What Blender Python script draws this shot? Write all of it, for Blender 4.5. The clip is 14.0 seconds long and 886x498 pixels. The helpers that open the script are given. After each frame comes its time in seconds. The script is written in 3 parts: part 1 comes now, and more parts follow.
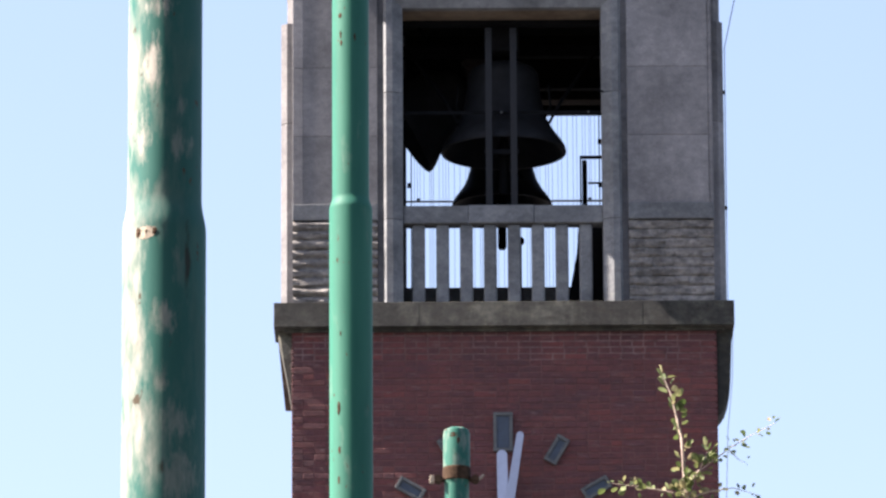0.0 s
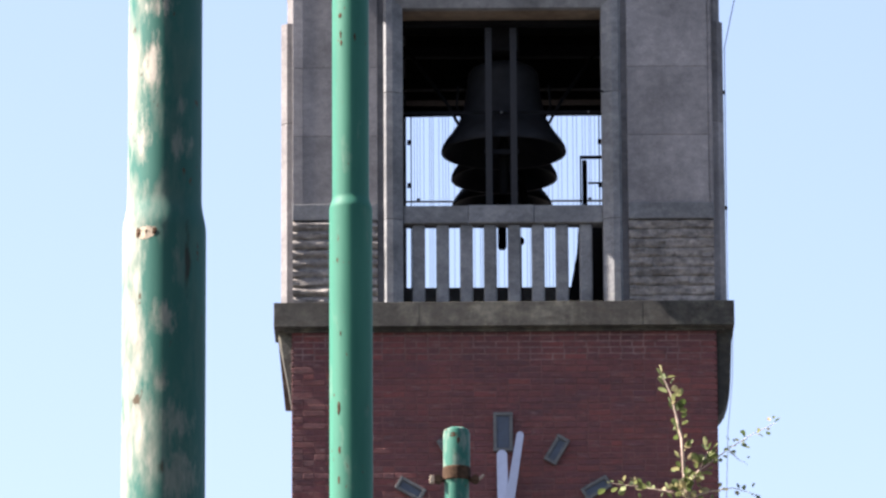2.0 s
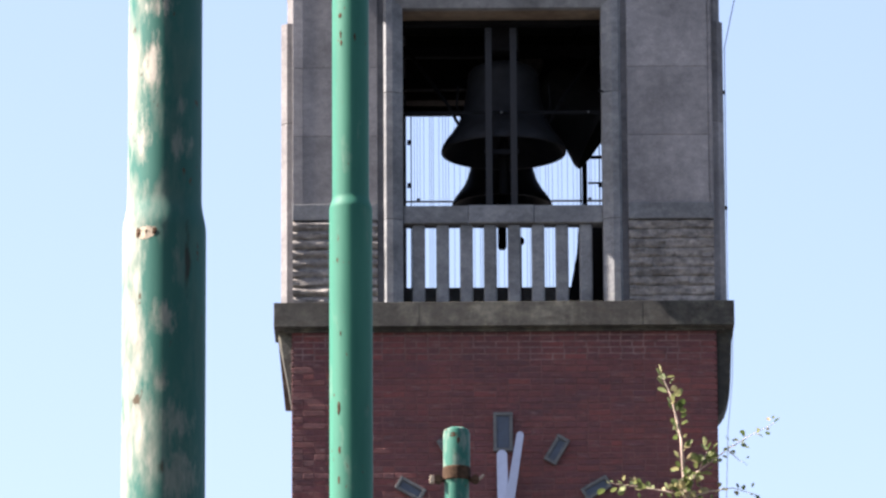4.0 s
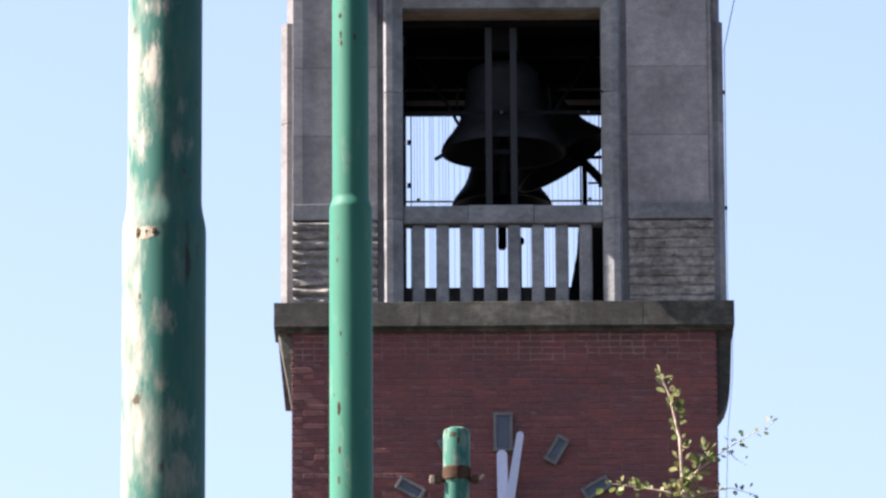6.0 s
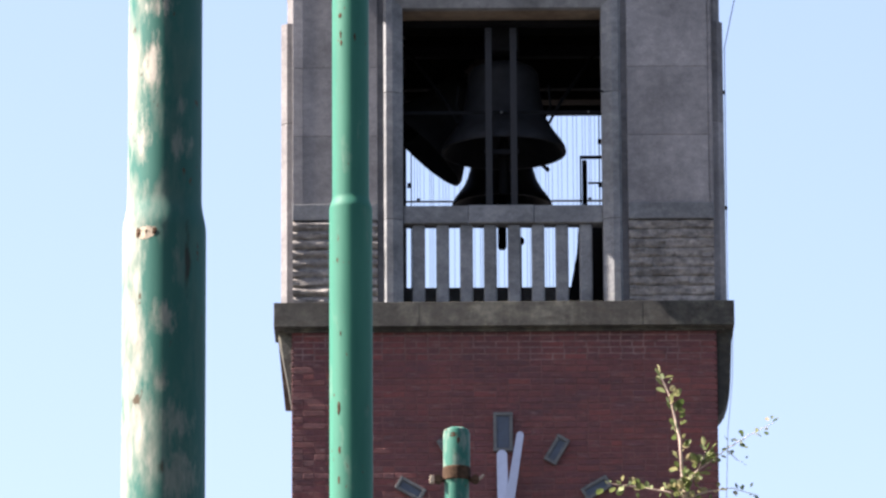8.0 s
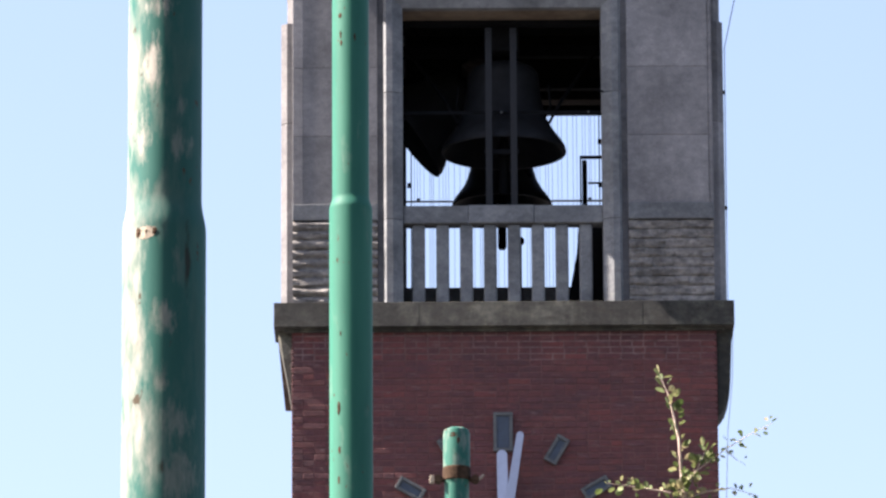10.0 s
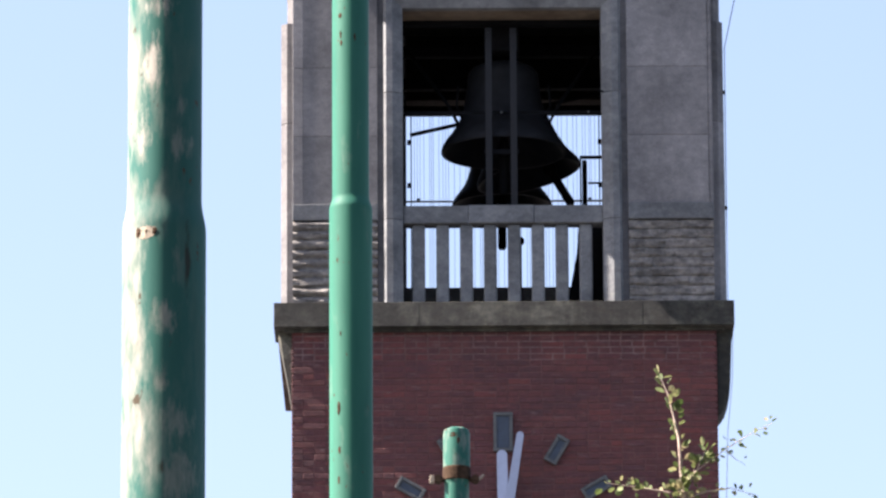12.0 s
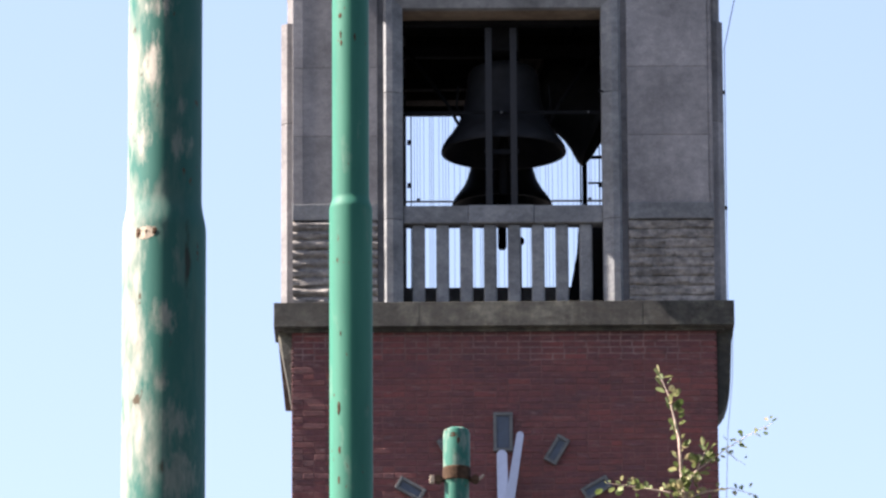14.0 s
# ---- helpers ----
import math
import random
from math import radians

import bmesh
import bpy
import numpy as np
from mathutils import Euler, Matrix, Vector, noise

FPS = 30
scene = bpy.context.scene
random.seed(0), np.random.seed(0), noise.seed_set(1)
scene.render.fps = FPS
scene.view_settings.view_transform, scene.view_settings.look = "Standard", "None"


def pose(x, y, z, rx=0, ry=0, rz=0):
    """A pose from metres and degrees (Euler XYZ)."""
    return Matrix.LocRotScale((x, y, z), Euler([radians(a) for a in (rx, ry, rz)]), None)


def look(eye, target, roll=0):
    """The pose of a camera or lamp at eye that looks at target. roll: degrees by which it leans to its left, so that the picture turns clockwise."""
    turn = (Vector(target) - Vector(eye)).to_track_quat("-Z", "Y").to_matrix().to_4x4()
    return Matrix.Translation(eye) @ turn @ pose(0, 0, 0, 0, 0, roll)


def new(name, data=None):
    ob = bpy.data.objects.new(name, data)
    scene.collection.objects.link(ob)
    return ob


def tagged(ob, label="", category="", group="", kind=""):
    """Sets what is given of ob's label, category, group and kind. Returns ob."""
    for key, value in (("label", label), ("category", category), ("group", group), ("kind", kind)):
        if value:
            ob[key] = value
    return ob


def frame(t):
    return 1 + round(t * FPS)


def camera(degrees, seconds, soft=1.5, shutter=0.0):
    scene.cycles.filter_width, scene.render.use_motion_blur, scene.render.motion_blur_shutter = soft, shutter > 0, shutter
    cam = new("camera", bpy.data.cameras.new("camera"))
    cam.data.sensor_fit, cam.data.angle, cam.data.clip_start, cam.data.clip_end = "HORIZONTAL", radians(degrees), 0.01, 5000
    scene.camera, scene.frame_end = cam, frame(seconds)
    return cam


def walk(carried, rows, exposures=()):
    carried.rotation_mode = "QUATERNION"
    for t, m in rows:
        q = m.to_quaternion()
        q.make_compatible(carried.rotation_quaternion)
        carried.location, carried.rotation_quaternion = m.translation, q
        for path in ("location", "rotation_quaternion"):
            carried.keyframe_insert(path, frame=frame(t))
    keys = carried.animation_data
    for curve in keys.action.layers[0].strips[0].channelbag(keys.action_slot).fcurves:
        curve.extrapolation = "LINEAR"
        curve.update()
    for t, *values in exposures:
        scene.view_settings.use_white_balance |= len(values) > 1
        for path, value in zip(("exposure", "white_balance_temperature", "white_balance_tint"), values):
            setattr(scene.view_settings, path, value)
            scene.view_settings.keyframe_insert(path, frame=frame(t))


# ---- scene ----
cam = camera(7.667, 14.0, soft=2.5, shutter=0.0)
EYE = (0.0, 0.0, 1.6)
VIEW = look(EYE, (0.0, 62.785, 18.423), -0.33)
walk(cam, [(0.0, VIEW), (14.0, VIEW)], [(0.0, 2.56, 6640, 20), (14.0, 2.56, 6640, 20)])

# ---------------------------------------------------------------- light
SUN_EL, SUN_IN_FRONT = 47.5, 0.8      # height of the sun; degrees it stands in front of the tower's face
world = bpy.data.worlds.new("sky")
scene.world = world
world.use_nodes = True
sky = world.node_tree.nodes.new("ShaderNodeTexSky")
sky.sky_type, sky.sun_disc = "NISHITA", False
sky.sun_elevation, sky.sun_rotation = radians(SUN_EL), radians(-90 - SUN_IN_FRONT)
sky.air_density, sky.dust_density, sky.ozone_density = 1.0, 2.2, 1.0
world.node_tree.links.new(sky.outputs["Color"], world.node_tree.nodes["Background"].inputs["Color"])
world.node_tree.nodes["Background"].inputs["Strength"].default_value = 0.05
sun = new("sun", bpy.data.lights.new("sun", "SUN"))
sun.data.energy, sun.data.angle, sun.data.color = 5.0, radians(0.5), (1.0, 0.92, 0.81)
ce, se = math.cos(radians(SUN_EL)), math.sin(radians(SUN_EL))
ca, sa = math.cos(radians(SUN_IN_FRONT)), math.sin(radians(SUN_IN_FRONT))
sun.matrix_world = look((-ce * ca * 100, 62 - ce * sa * 100, 20 + se * 100), (0, 62, 20))


# ---------------------------------------------------------------- materials
def nodes_of(name, rough=0.8, metal=0.0):
    m = bpy.data.materials.new(name)
    m.use_nodes = True
    nt = m.node_tree
    b = nt.nodes["Principled BSDF"]
    b.inputs["Roughness"].default_value, b.inputs["Metallic"].default_value = rough, metal
    return m, nt, b


def coords(nt, scale=(1, 1, 1), where="Object"):
    tc, mp = nt.nodes.new("ShaderNodeTexCoord"), nt.nodes.new("ShaderNodeMapping")
    mp.inputs["Scale"].default_value = scale
    nt.links.new(tc.outputs[where], mp.inputs["Vector"])
    return mp.outputs["Vector"]


def place(nt, scale=(1, 1, 1)):
    """World position, so that alike pieces do not repeat their grain."""
    g, mp = nt.nodes.new("ShaderNodeNewGeometry"), nt.nodes.new("ShaderNodeMapping")
    mp.inputs["Scale"].default_value = scale
    nt.links.new(g.outputs["Position"], mp.inputs["Vector"])
    return mp.outputs["Vector"]


def noise_tex(nt, vec, scale, detail=6, rough=0.6):
    n = nt.nodes.new("ShaderNodeTexNoise")
    n.inputs["Scale"].default_value, n.inputs["Detail"].default_value, n.inputs["Roughness"].default_value = scale, detail, rough
    nt.links.new(vec, n.inputs["Vector"])
    return n.outputs["Fac"]


def ramp(nt, fac, stops):
    r = nt.nodes.new("ShaderNodeValToRGB")
    els = r.color_ramp.elements
    while len(els) < len(stops):
        els.new(0.5)
    for e, (p, c) in zip(els, stops):
        e.position = p
        e.color = (*c, 1) if len(c) == 3 else c
    nt.links.new(fac, r.inputs["Fac"])
    return r.outputs["Color"]


def mixed(nt, fac, a, b, mode="MIX"):
    x = nt.nodes.new("ShaderNodeMix")
    x.data_type, x.blend_type = "RGBA", mode
    if isinstance(fac, float):
        x.inputs["Factor"].default_value = fac
    else:
        nt.links.new(fac, x.inputs["Factor"])
    for v, s in ((a, "A"), (b, "B")):
        sock = [i for i in x.inputs if i.name == s and i.type == "RGBA"][0]
        if isinstance(v, tuple):
            sock.default_value = (*v, 1)
        else:
            nt.links.new(v, sock)
    return [o for o in x.outputs if o.type == "RGBA"][0]


def bump(nt, b, height, strength, dist):
    n = nt.nodes.new("ShaderNodeBump")
    n.inputs["Strength"].default_value, n.inputs["Distance"].default_value = strength, dist
    nt.links.new(height, n.inputs["Height"])
    nt.links.new(n.outputs["Normal"], b.inputs["Normal"])


def hsv_random(nt, col, amount, source="Random"):
    """Vary the value of a colour from object to object, or from island to island."""
    if source == "Random":
        rnd = nt.nodes.new("ShaderNodeObjectInfo").outputs["Random"]
    else:
        rnd = nt.nodes.new("ShaderNodeNewGeometry").outputs["Random Per Island"]
    mr = nt.nodes.new("ShaderNodeMapRange")
    mr.inputs["To Min"].default_value, mr.inputs["To Max"].default_value = 1 - amount, 1 + amount
    nt.links.new(rnd, mr.inputs["Value"])
    h = nt.nodes.new("ShaderNodeHueSaturation")
    nt.links.new(mr.outputs["Result"], h.inputs["Value"])
    nt.links.new(col, h.inputs["Color"])
    return h.outputs["Color"]


def weathered(name, dark, mid, light, streaks=0.5, grain=60, rough=0.9, bumpy=0.25, spots=None, mottle=0.35, vary=0.09):
    """Stone or render: broad stains, vertical run-off, fine grain."""
    m, nt, b = nodes_of(name, rough)
    v = place(nt)
    broad = noise_tex(nt, v, 1.7, 8, 0.65)
    col = ramp(nt, broad, [(0.32, dark), (0.5, mid), (0.68, light)])
    run = noise_tex(nt, place(nt, (9, 9, 0.7)), 1.0, 5, 0.6)
    col = mixed(nt, ramp(nt, run, [(0.5, (0, 0, 0)), (0.75, (streaks,) * 3)]), col, dark)
    fine = noise_tex(nt, v, grain, 4, 0.7)
    col = mixed(nt, 0.55, col, ramp(nt, fine, [(0.3, (0.62, 0.62, 0.62)), (0.7, (1.25, 1.25, 1.25))]), "MULTIPLY")
    if spots:
        sp = noise_tex(nt, place(nt, (1, 1, 1.6)), 6.5, 7, 0.75)
        col = mixed(nt, ramp(nt, sp, [(0.52, (0, 0, 0)), (0.63, (0.9,) * 3)]), col, spots)
    patchy = noise_tex(nt, place(nt, (1, 1, 1.4)), 10, 7, 0.72)
    col = mixed(nt, mottle, col, ramp(nt, patchy, [(0.35, (0.45, 0.46, 0.47)), (0.5, (1.0, 1.0, 1.0)), (0.66, (1.7, 1.66, 1.55))]), "MULTIPLY")
    col = hsv_random(nt, col, vary)
    nt.links.new(col, b.inputs["Base Color"])
    bump(nt, b, noise_tex(nt, v, 38, 8, 0.75), bumpy, 0.02)
    return m


def plain(name, colour, rough=0.6, metal=0.0, vary=0.25, scale=14, bumpy=0.1, gloss=0.4):
    m, nt, b = nodes_of(name, rough, metal)
    b.inputs["Specular IOR Level"].default_value = gloss
    v = coords(nt)
    lo = tuple(c * (1 - vary) for c in colour)
    hi = tuple(min(1, c * (1 + vary)) for c in colour)
    nt.links.new(ramp(nt, noise_tex(nt, v, scale, 7, 0.65), [(0.3, lo), (0.7, hi)]), b.inputs["Base Color"])
    bump(nt, b, noise_tex(nt, v, scale * 4, 5, 0.7), bumpy, 0.01)
    return m


def brick_skin(name, source):
    m, nt, b = nodes_of(name, 0.9)
    v = place(nt)
    if source == "Random":
        rnd = nt.nodes.new("ShaderNodeObjectInfo").outputs["Random"]
    else:
        rnd = nt.nodes.new("ShaderNodeNewGeometry").outputs["Random Per Island"]
    col = ramp(nt, rnd, [(0.0, (0.086, 0.033, 0.034)), (0.3, (0.101, 0.0345, 0.034)), (0.6, (0.113, 0.0365, 0.034)),
                         (0.85, (0.095, 0.034, 0.037)), (1.0, (0.142, 0.04, 0.035))])
    col = mixed(nt, 0.7, col, ramp(nt, noise_tex(nt, v, 26, 6, 0.7), [(0.3, (0.48, 0.5, 0.54)), (0.7, (1.2, 1.22, 1.24))]), "MULTIPLY")
    col = mixed(nt, 0.8, col, ramp(nt, noise_tex(nt, place(nt, (1.1, 1.1, 2.2)), 1.0, 7, 0.7), [(0.32, (0.6, 0.74, 0.86)), (0.68, (1.34, 1.16, 1.08))]), "MULTIPLY")
    col = mixed(nt, ramp(nt, noise_tex(nt, place(nt, (3.4, 3.4, 9)), 1.0, 6, 0.7), [(0.52, (0, 0, 0)), (0.7, (0.6,) * 3)]), col, (0.15, 0.051, 0.041))
    col = mixed(nt, ramp(nt, noise_tex(nt, place(nt, (2.6, 2.6, 14)), 1.0, 6, 0.7), [(0.53, (0, 0, 0)), (0.68, (0.55,) * 3)]), col, (0.058, 0.03, 0.036))
    col = mixed(nt, ramp(nt, noise_tex(nt, place(nt, (5, 5, 26)), 1.0, 5, 0.65), [(0.58, (0, 0, 0)), (0.74, (0.6,) * 3)]), col, (0.2, 0.145, 0.135))
    nt.links.new(col, b.inputs["Base Color"])
    bump(nt, b, noise_tex(nt, v, 60, 6, 0.75), 0.35, 0.01)
    return m


def brick_pattern(name):
    """Far brickwork below and beside the laid bricks."""
    m, nt, b = nodes_of(name, 0.92)
    tc, sep, add, com = (nt.nodes.new(k) for k in ("ShaderNodeTexCoord", "ShaderNodeSeparateXYZ", "ShaderNodeMath", "ShaderNodeCombineXYZ"))
    nt.links.new(tc.outputs["Object"], sep.inputs[0])
    nt.links.new(sep.outputs["X"], add.inputs[0]), nt.links.new(sep.outputs["Y"], add.inputs[1])
    nt.links.new(add.outputs[0], com.inputs["X"]), nt.links.new(sep.outputs["Z"], com.inputs["Y"])
    bt = nt.nodes.new("ShaderNodeTexBrick")
    for key, val in (("Scale", 1.0), ("Mortar Size", 0.005), ("Brick Width", 0.22), ("Row Height", 0.0625)):
        bt.inputs[key].default_value = val
    bt.inputs["Color1"].default_value, bt.inputs["Color2"].default_value = (0.13, 0.042, 0.036, 1), (0.19, 0.058, 0.046, 1)
    bt.inputs["Mortar"].default_value = (0.15, 0.1, 0.09, 1)
    nt.links.new(com.outputs[0], bt.inputs["Vector"])
    col = mixed(nt, 0.6, bt.outputs["Color"], ramp(nt, noise_tex(nt, coords(nt), 2.5, 8, 0.7), [(0.3, (0.7, 0.7, 0.7)), (0.7, (1.2, 1.2, 1.2))]), "MULTIPLY")
    nt.links.new(col, b.inputs["Base Color"])
    bump(nt, b, bt.outputs["Fac"], 0.5, -0.01)
    return m


def worn_spot(nt, x, z, rx, rz, amount):
    """A ragged upright patch of lost paint round (x, z) on the pole, 0 outside it and amount within."""
    v = coords(nt, (1 / rx, 0, 1 / rz))
    v.node.inputs["Location"].default_value = (-x / rx, 0, -z / rz)
    ln, ad = nt.nodes.new("ShaderNodeVectorMath"), nt.nodes.new("ShaderNodeMath")
    ln.operation, ad.operation = "LENGTH", "MULTIPLY_ADD"
    nt.links.new(v, ln.inputs[0])
    nt.links.new(noise_tex(nt, coords(nt, (1, 1, 0.28)), 80, 7, 0.72), ad.inputs[0])
    ad.inputs[1].default_value = 4.0
    nt.links.new(ln.outputs["Value"], ad.inputs[2])
    return spread(nt, ad.outputs[0], 2.3, 3.2, amount)


def spread(nt, value, lo, hi, amount):
    mr = nt.nodes.new("ShaderNodeMapRange")
    for key, val in (("From Min", lo), ("From Max", hi), ("To Min", amount), ("To Max", 0.0)):
        mr.inputs[key].default_value = val
    nt.links.new(value, mr.inputs["Value"])
    return mr.outputs["Result"]


def green_paint(name, worn, rust, sunlit_wear=0.0, spots=(), cracks=(), tone=1.0, blue=1.0):
    """Old gloss paint; worn: how much pale undercoat shows in upright patches; rust: small brown pits."""
    m, nt, b = nodes_of(name, 0.55)
    b.inputs["Specular IOR Level"].default_value = 0.13
    v = coords(nt)
    base = ramp(nt, noise_tex(nt, coords(nt, (8, 8, 1.2)), 1.0, 6), [(0.3, (0.012 * tone, 0.08 * tone, 0.068 * tone * blue)), (0.7, (0.026 * tone, 0.12 * tone, 0.099 * tone * blue))])
    patch = noise_tex(nt, coords(nt, (22, 22, 6.5)), 1.0, 8, 0.62)
    if sunlit_wear:      # worn side to -X; its sunlit paleness is painted in too
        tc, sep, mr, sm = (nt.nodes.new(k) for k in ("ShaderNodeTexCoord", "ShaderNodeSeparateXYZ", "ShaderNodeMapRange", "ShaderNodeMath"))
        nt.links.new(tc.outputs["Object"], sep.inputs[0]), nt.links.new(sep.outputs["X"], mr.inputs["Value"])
        for key, val in (("From Min", -0.028), ("From Max", -0.066), ("To Min", 0.0), ("To Max", sunlit_wear)):
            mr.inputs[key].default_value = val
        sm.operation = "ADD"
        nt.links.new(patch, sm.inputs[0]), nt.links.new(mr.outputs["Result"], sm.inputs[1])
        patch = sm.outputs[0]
    edge = 0.63 - 0.16 * worn
    mask = ramp(nt, patch, [(edge - 0.03, (0, 0, 0)), (edge + 0.24, (min(1, worn + 0.25),) * 3)])
    if sunlit_wear:
        # bare patches dimmed towards +X: shaded side put into the colour
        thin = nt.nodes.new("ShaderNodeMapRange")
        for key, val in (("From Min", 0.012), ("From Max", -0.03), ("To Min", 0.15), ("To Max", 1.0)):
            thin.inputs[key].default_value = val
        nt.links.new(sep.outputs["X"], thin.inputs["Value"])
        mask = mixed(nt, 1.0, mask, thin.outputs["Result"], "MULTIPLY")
    for spot in spots:
        mask = mixed(nt, 1.0, mask, worn_spot(nt, *spot), "LIGHTEN")
    pale = ramp(nt, noise_tex(nt, coords(nt, (1, 1, 0.35)), 60, 6), [(0.35, (0.19, 0.195, 0.17)), (0.65, (0.36, 0.35, 0.305))])
    col = mixed(nt, mask, base, pale)
    pits = noise_tex(nt, coords(nt, (1, 1, 0.6)), 42, 3, 0.55)
    pe = 0.76 - 0.09 * rust
    pm = ramp(nt, pits, [(pe, (0, 0, 0)), (pe + 0.03, (0.9,) * 3)])
    col = mixed(nt, pm, col, (0.05, 0.036, 0.022))
    for crack in cracks:
        col = mixed(nt, worn_spot(nt, *crack), col, (0.02, 0.016, 0.011))
    nt.links.new(col, b.inputs["Base Color"])
    nt.links.new(ramp(nt, patch, [(edge, (0.6,) * 3), (edge + 0.15, (0.85,) * 3)]), b.inputs["Roughness"])
    bump(nt, b, mask, 0.35, -0.002)
    return m


STONE = weathered("pale_stone", (0.102, 0.102, 0.105), (0.156, 0.155, 0.158), (0.205, 0.202, 0.203), 0.3, mottle=0.28, vary=0.15)
FRAME_STONE = weathered("dressed_stone", (0.08, 0.087, 0.092), (0.122, 0.132, 0.14), (0.17, 0.181, 0.188), 0.4, mottle=0.45)
CORNICE_STONE = weathered("lichened_stone", (0.014, 0.015, 0.012), (0.036, 0.037, 0.031), (0.1, 0.1, 0.078), 0.8, 45, 0.95, 0.6, (0.026, 0.024, 0.018), 0.9)
ROUGH_STONE = weathered("rough_stone", (0.1, 0.096, 0.09), (0.185, 0.177, 0.166), (0.265, 0.255, 0.24), 0.4, 40, 0.95, 0.6, (0.07, 0.067, 0.062), 0.7)
SOFFIT = weathered("soffit_stone", (0.1, 0.075, 0.05), (0.17, 0.13, 0.09), (0.22, 0.18, 0.13), 0.2)
INNER = weathered("grey_plaster", (0.25, 0.252, 0.257), (0.33, 0.332, 0.336), (0.4, 0.4, 0.4), 0.3)
BRICK = brick_skin("brick_single", "Random")
BRICK_JOINED = brick_skin("brick_joined", "Random Per Island")
BRICKWORK = brick_pattern("brickwork")
MORTAR = weathered("old_mortar", (0.085, 0.04, 0.039), (0.108, 0.05, 0.048), (0.145, 0.072, 0.068), 0.2, 80)
NEW_MORTAR = weathered("repointed_mortar", (0.115, 0.068, 0.063), (0.155, 0.1, 0.094), (0.22, 0.15, 0.14), 0.2, 80, spots=(0.085, 0.042, 0.04), mottle=0.6)
# patches of lost paint on the near pole: across, height, half width, half height, how bare
BARE = [(-0.0205, 4.862, 0.0163, 0.05, 0.95), (-0.034, 4.737, 0.0107, 0.052, 0.9), (-0.0137, 4.97, 0.026, 0.018, 0.8), (0.03, 4.795, 0.008, 0.022, 0.32),
        (0.0225, 4.72, 0.0095, 0.038, 0.32), (0.045, 4.721, 0.006, 0.023, 0.28), (0.001, 4.41, 0.02, 0.03, 0.48), (0.03, 4.508, 0.011, 0.04, 0.176),
        (-0.002, 4.296, 0.012, 0.022, 0.48), (0.0175, 4.232, 0.03, 0.03, 0.36), (0.027, 4.136, 0.035, 0.05, 0.36)]
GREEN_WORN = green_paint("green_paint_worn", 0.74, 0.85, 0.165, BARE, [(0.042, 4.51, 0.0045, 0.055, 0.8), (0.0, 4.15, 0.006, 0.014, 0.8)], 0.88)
GREEN_CLEAN = green_paint("green_paint_clean", 0.12, 0.85, tone=1.16, blue=0.84)
GREEN_FAR = green_paint("green_paint_far", 0.62, 1.1, blue=0.9)
RUST = plain("rusted_steel", (0.046, 0.029, 0.018), 0.9, 0.0, 0.6, 40, 0.4, 0.1)
CHIP = plain("bare_undercoat", (0.29, 0.255, 0.195), 0.8, 0.0, 0.4, 120, 0.3)
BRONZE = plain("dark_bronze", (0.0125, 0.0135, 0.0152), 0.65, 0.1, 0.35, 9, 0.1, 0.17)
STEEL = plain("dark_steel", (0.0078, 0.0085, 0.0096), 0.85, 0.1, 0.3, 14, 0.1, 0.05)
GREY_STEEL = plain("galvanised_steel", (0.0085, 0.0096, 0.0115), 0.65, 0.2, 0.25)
OAK = plain("old_oak", (0.062, 0.055, 0.05), 0.85, 0.0, 0.4, 20, 0.3, 0.1)
# even dark brown, for the rear lintel alone
DARK_BEAM = plain("dark_beam", (0.022, 0.018, 0.016), 0.9, 0.0, 0.4, 20, 0.2, 0.05)
BAR_PALE = plain("pale_metal_bar", (0.45, 0.46, 0.46), 0.6, 0.2)
WHITE = plain("white_enamel", (0.25, 0.3, 0.41), 0.45, 0.0, 0.08)
MARK_EDGE = plain("weathered_zinc", (0.085, 0.092, 0.092), 0.65, 0.2, 0.25, 22)
MARK_FACE = plain("slate_blue_enamel", (0.04, 0.056, 0.08), 0.45, 0.0, 0.2)
ROOFING = plain("lead_sheet", (0.16, 0.165, 0.17), 0.7, 0.3)
BARK = plain("young_bark", (0.38, 0.3, 0.25), 0.85, 0.0, 0.35, 60, 0.3)
OLD_BARK = plain("old_bark", (0.1, 0.075, 0.055), 0.9, 0.0, 0.4, 18, 0.6)


def leaf_skin(name, stops, source):
    m, nt, b = nodes_of(name, 0.75)
    if source == "Random":
        rnd = nt.nodes.new("ShaderNodeObjectInfo").outputs["Random"]
    else:
        rnd = nt.nodes.new("ShaderNodeNewGeometry").outputs["Random Per Island"]
    col = ramp(nt, rnd, stops)
    nt.links.new(col, b.inputs["Base Color"])
    tr, ad, out = nt.nodes.new("ShaderNodeBsdfTranslucent"), nt.nodes.new("ShaderNodeMixShader"), nt.nodes["Material Output"]
    ad.inputs["Fac"].default_value = 0.35
    nt.links.new(col, tr.inputs["Color"])
    nt.links.new(b.outputs[0], ad.inputs[1]), nt.links.new(tr.outputs[0], ad.inputs[2])
    nt.links.new(ad.outputs[0], out.inputs["Surface"])
    return m


LEAF_STOPS = [(0.0, (0.045, 0.075, 0.02)), (0.4, (0.1, 0.135, 0.042)), (0.75, (0.18, 0.2, 0.08)), (1.0, (0.28, 0.24, 0.14))]
LEAF = leaf_skin("young_leaf", LEAF_STOPS, "Random")
CROWN_LEAF = leaf_skin("crown_leaf", LEAF_STOPS, "Random Per Island")


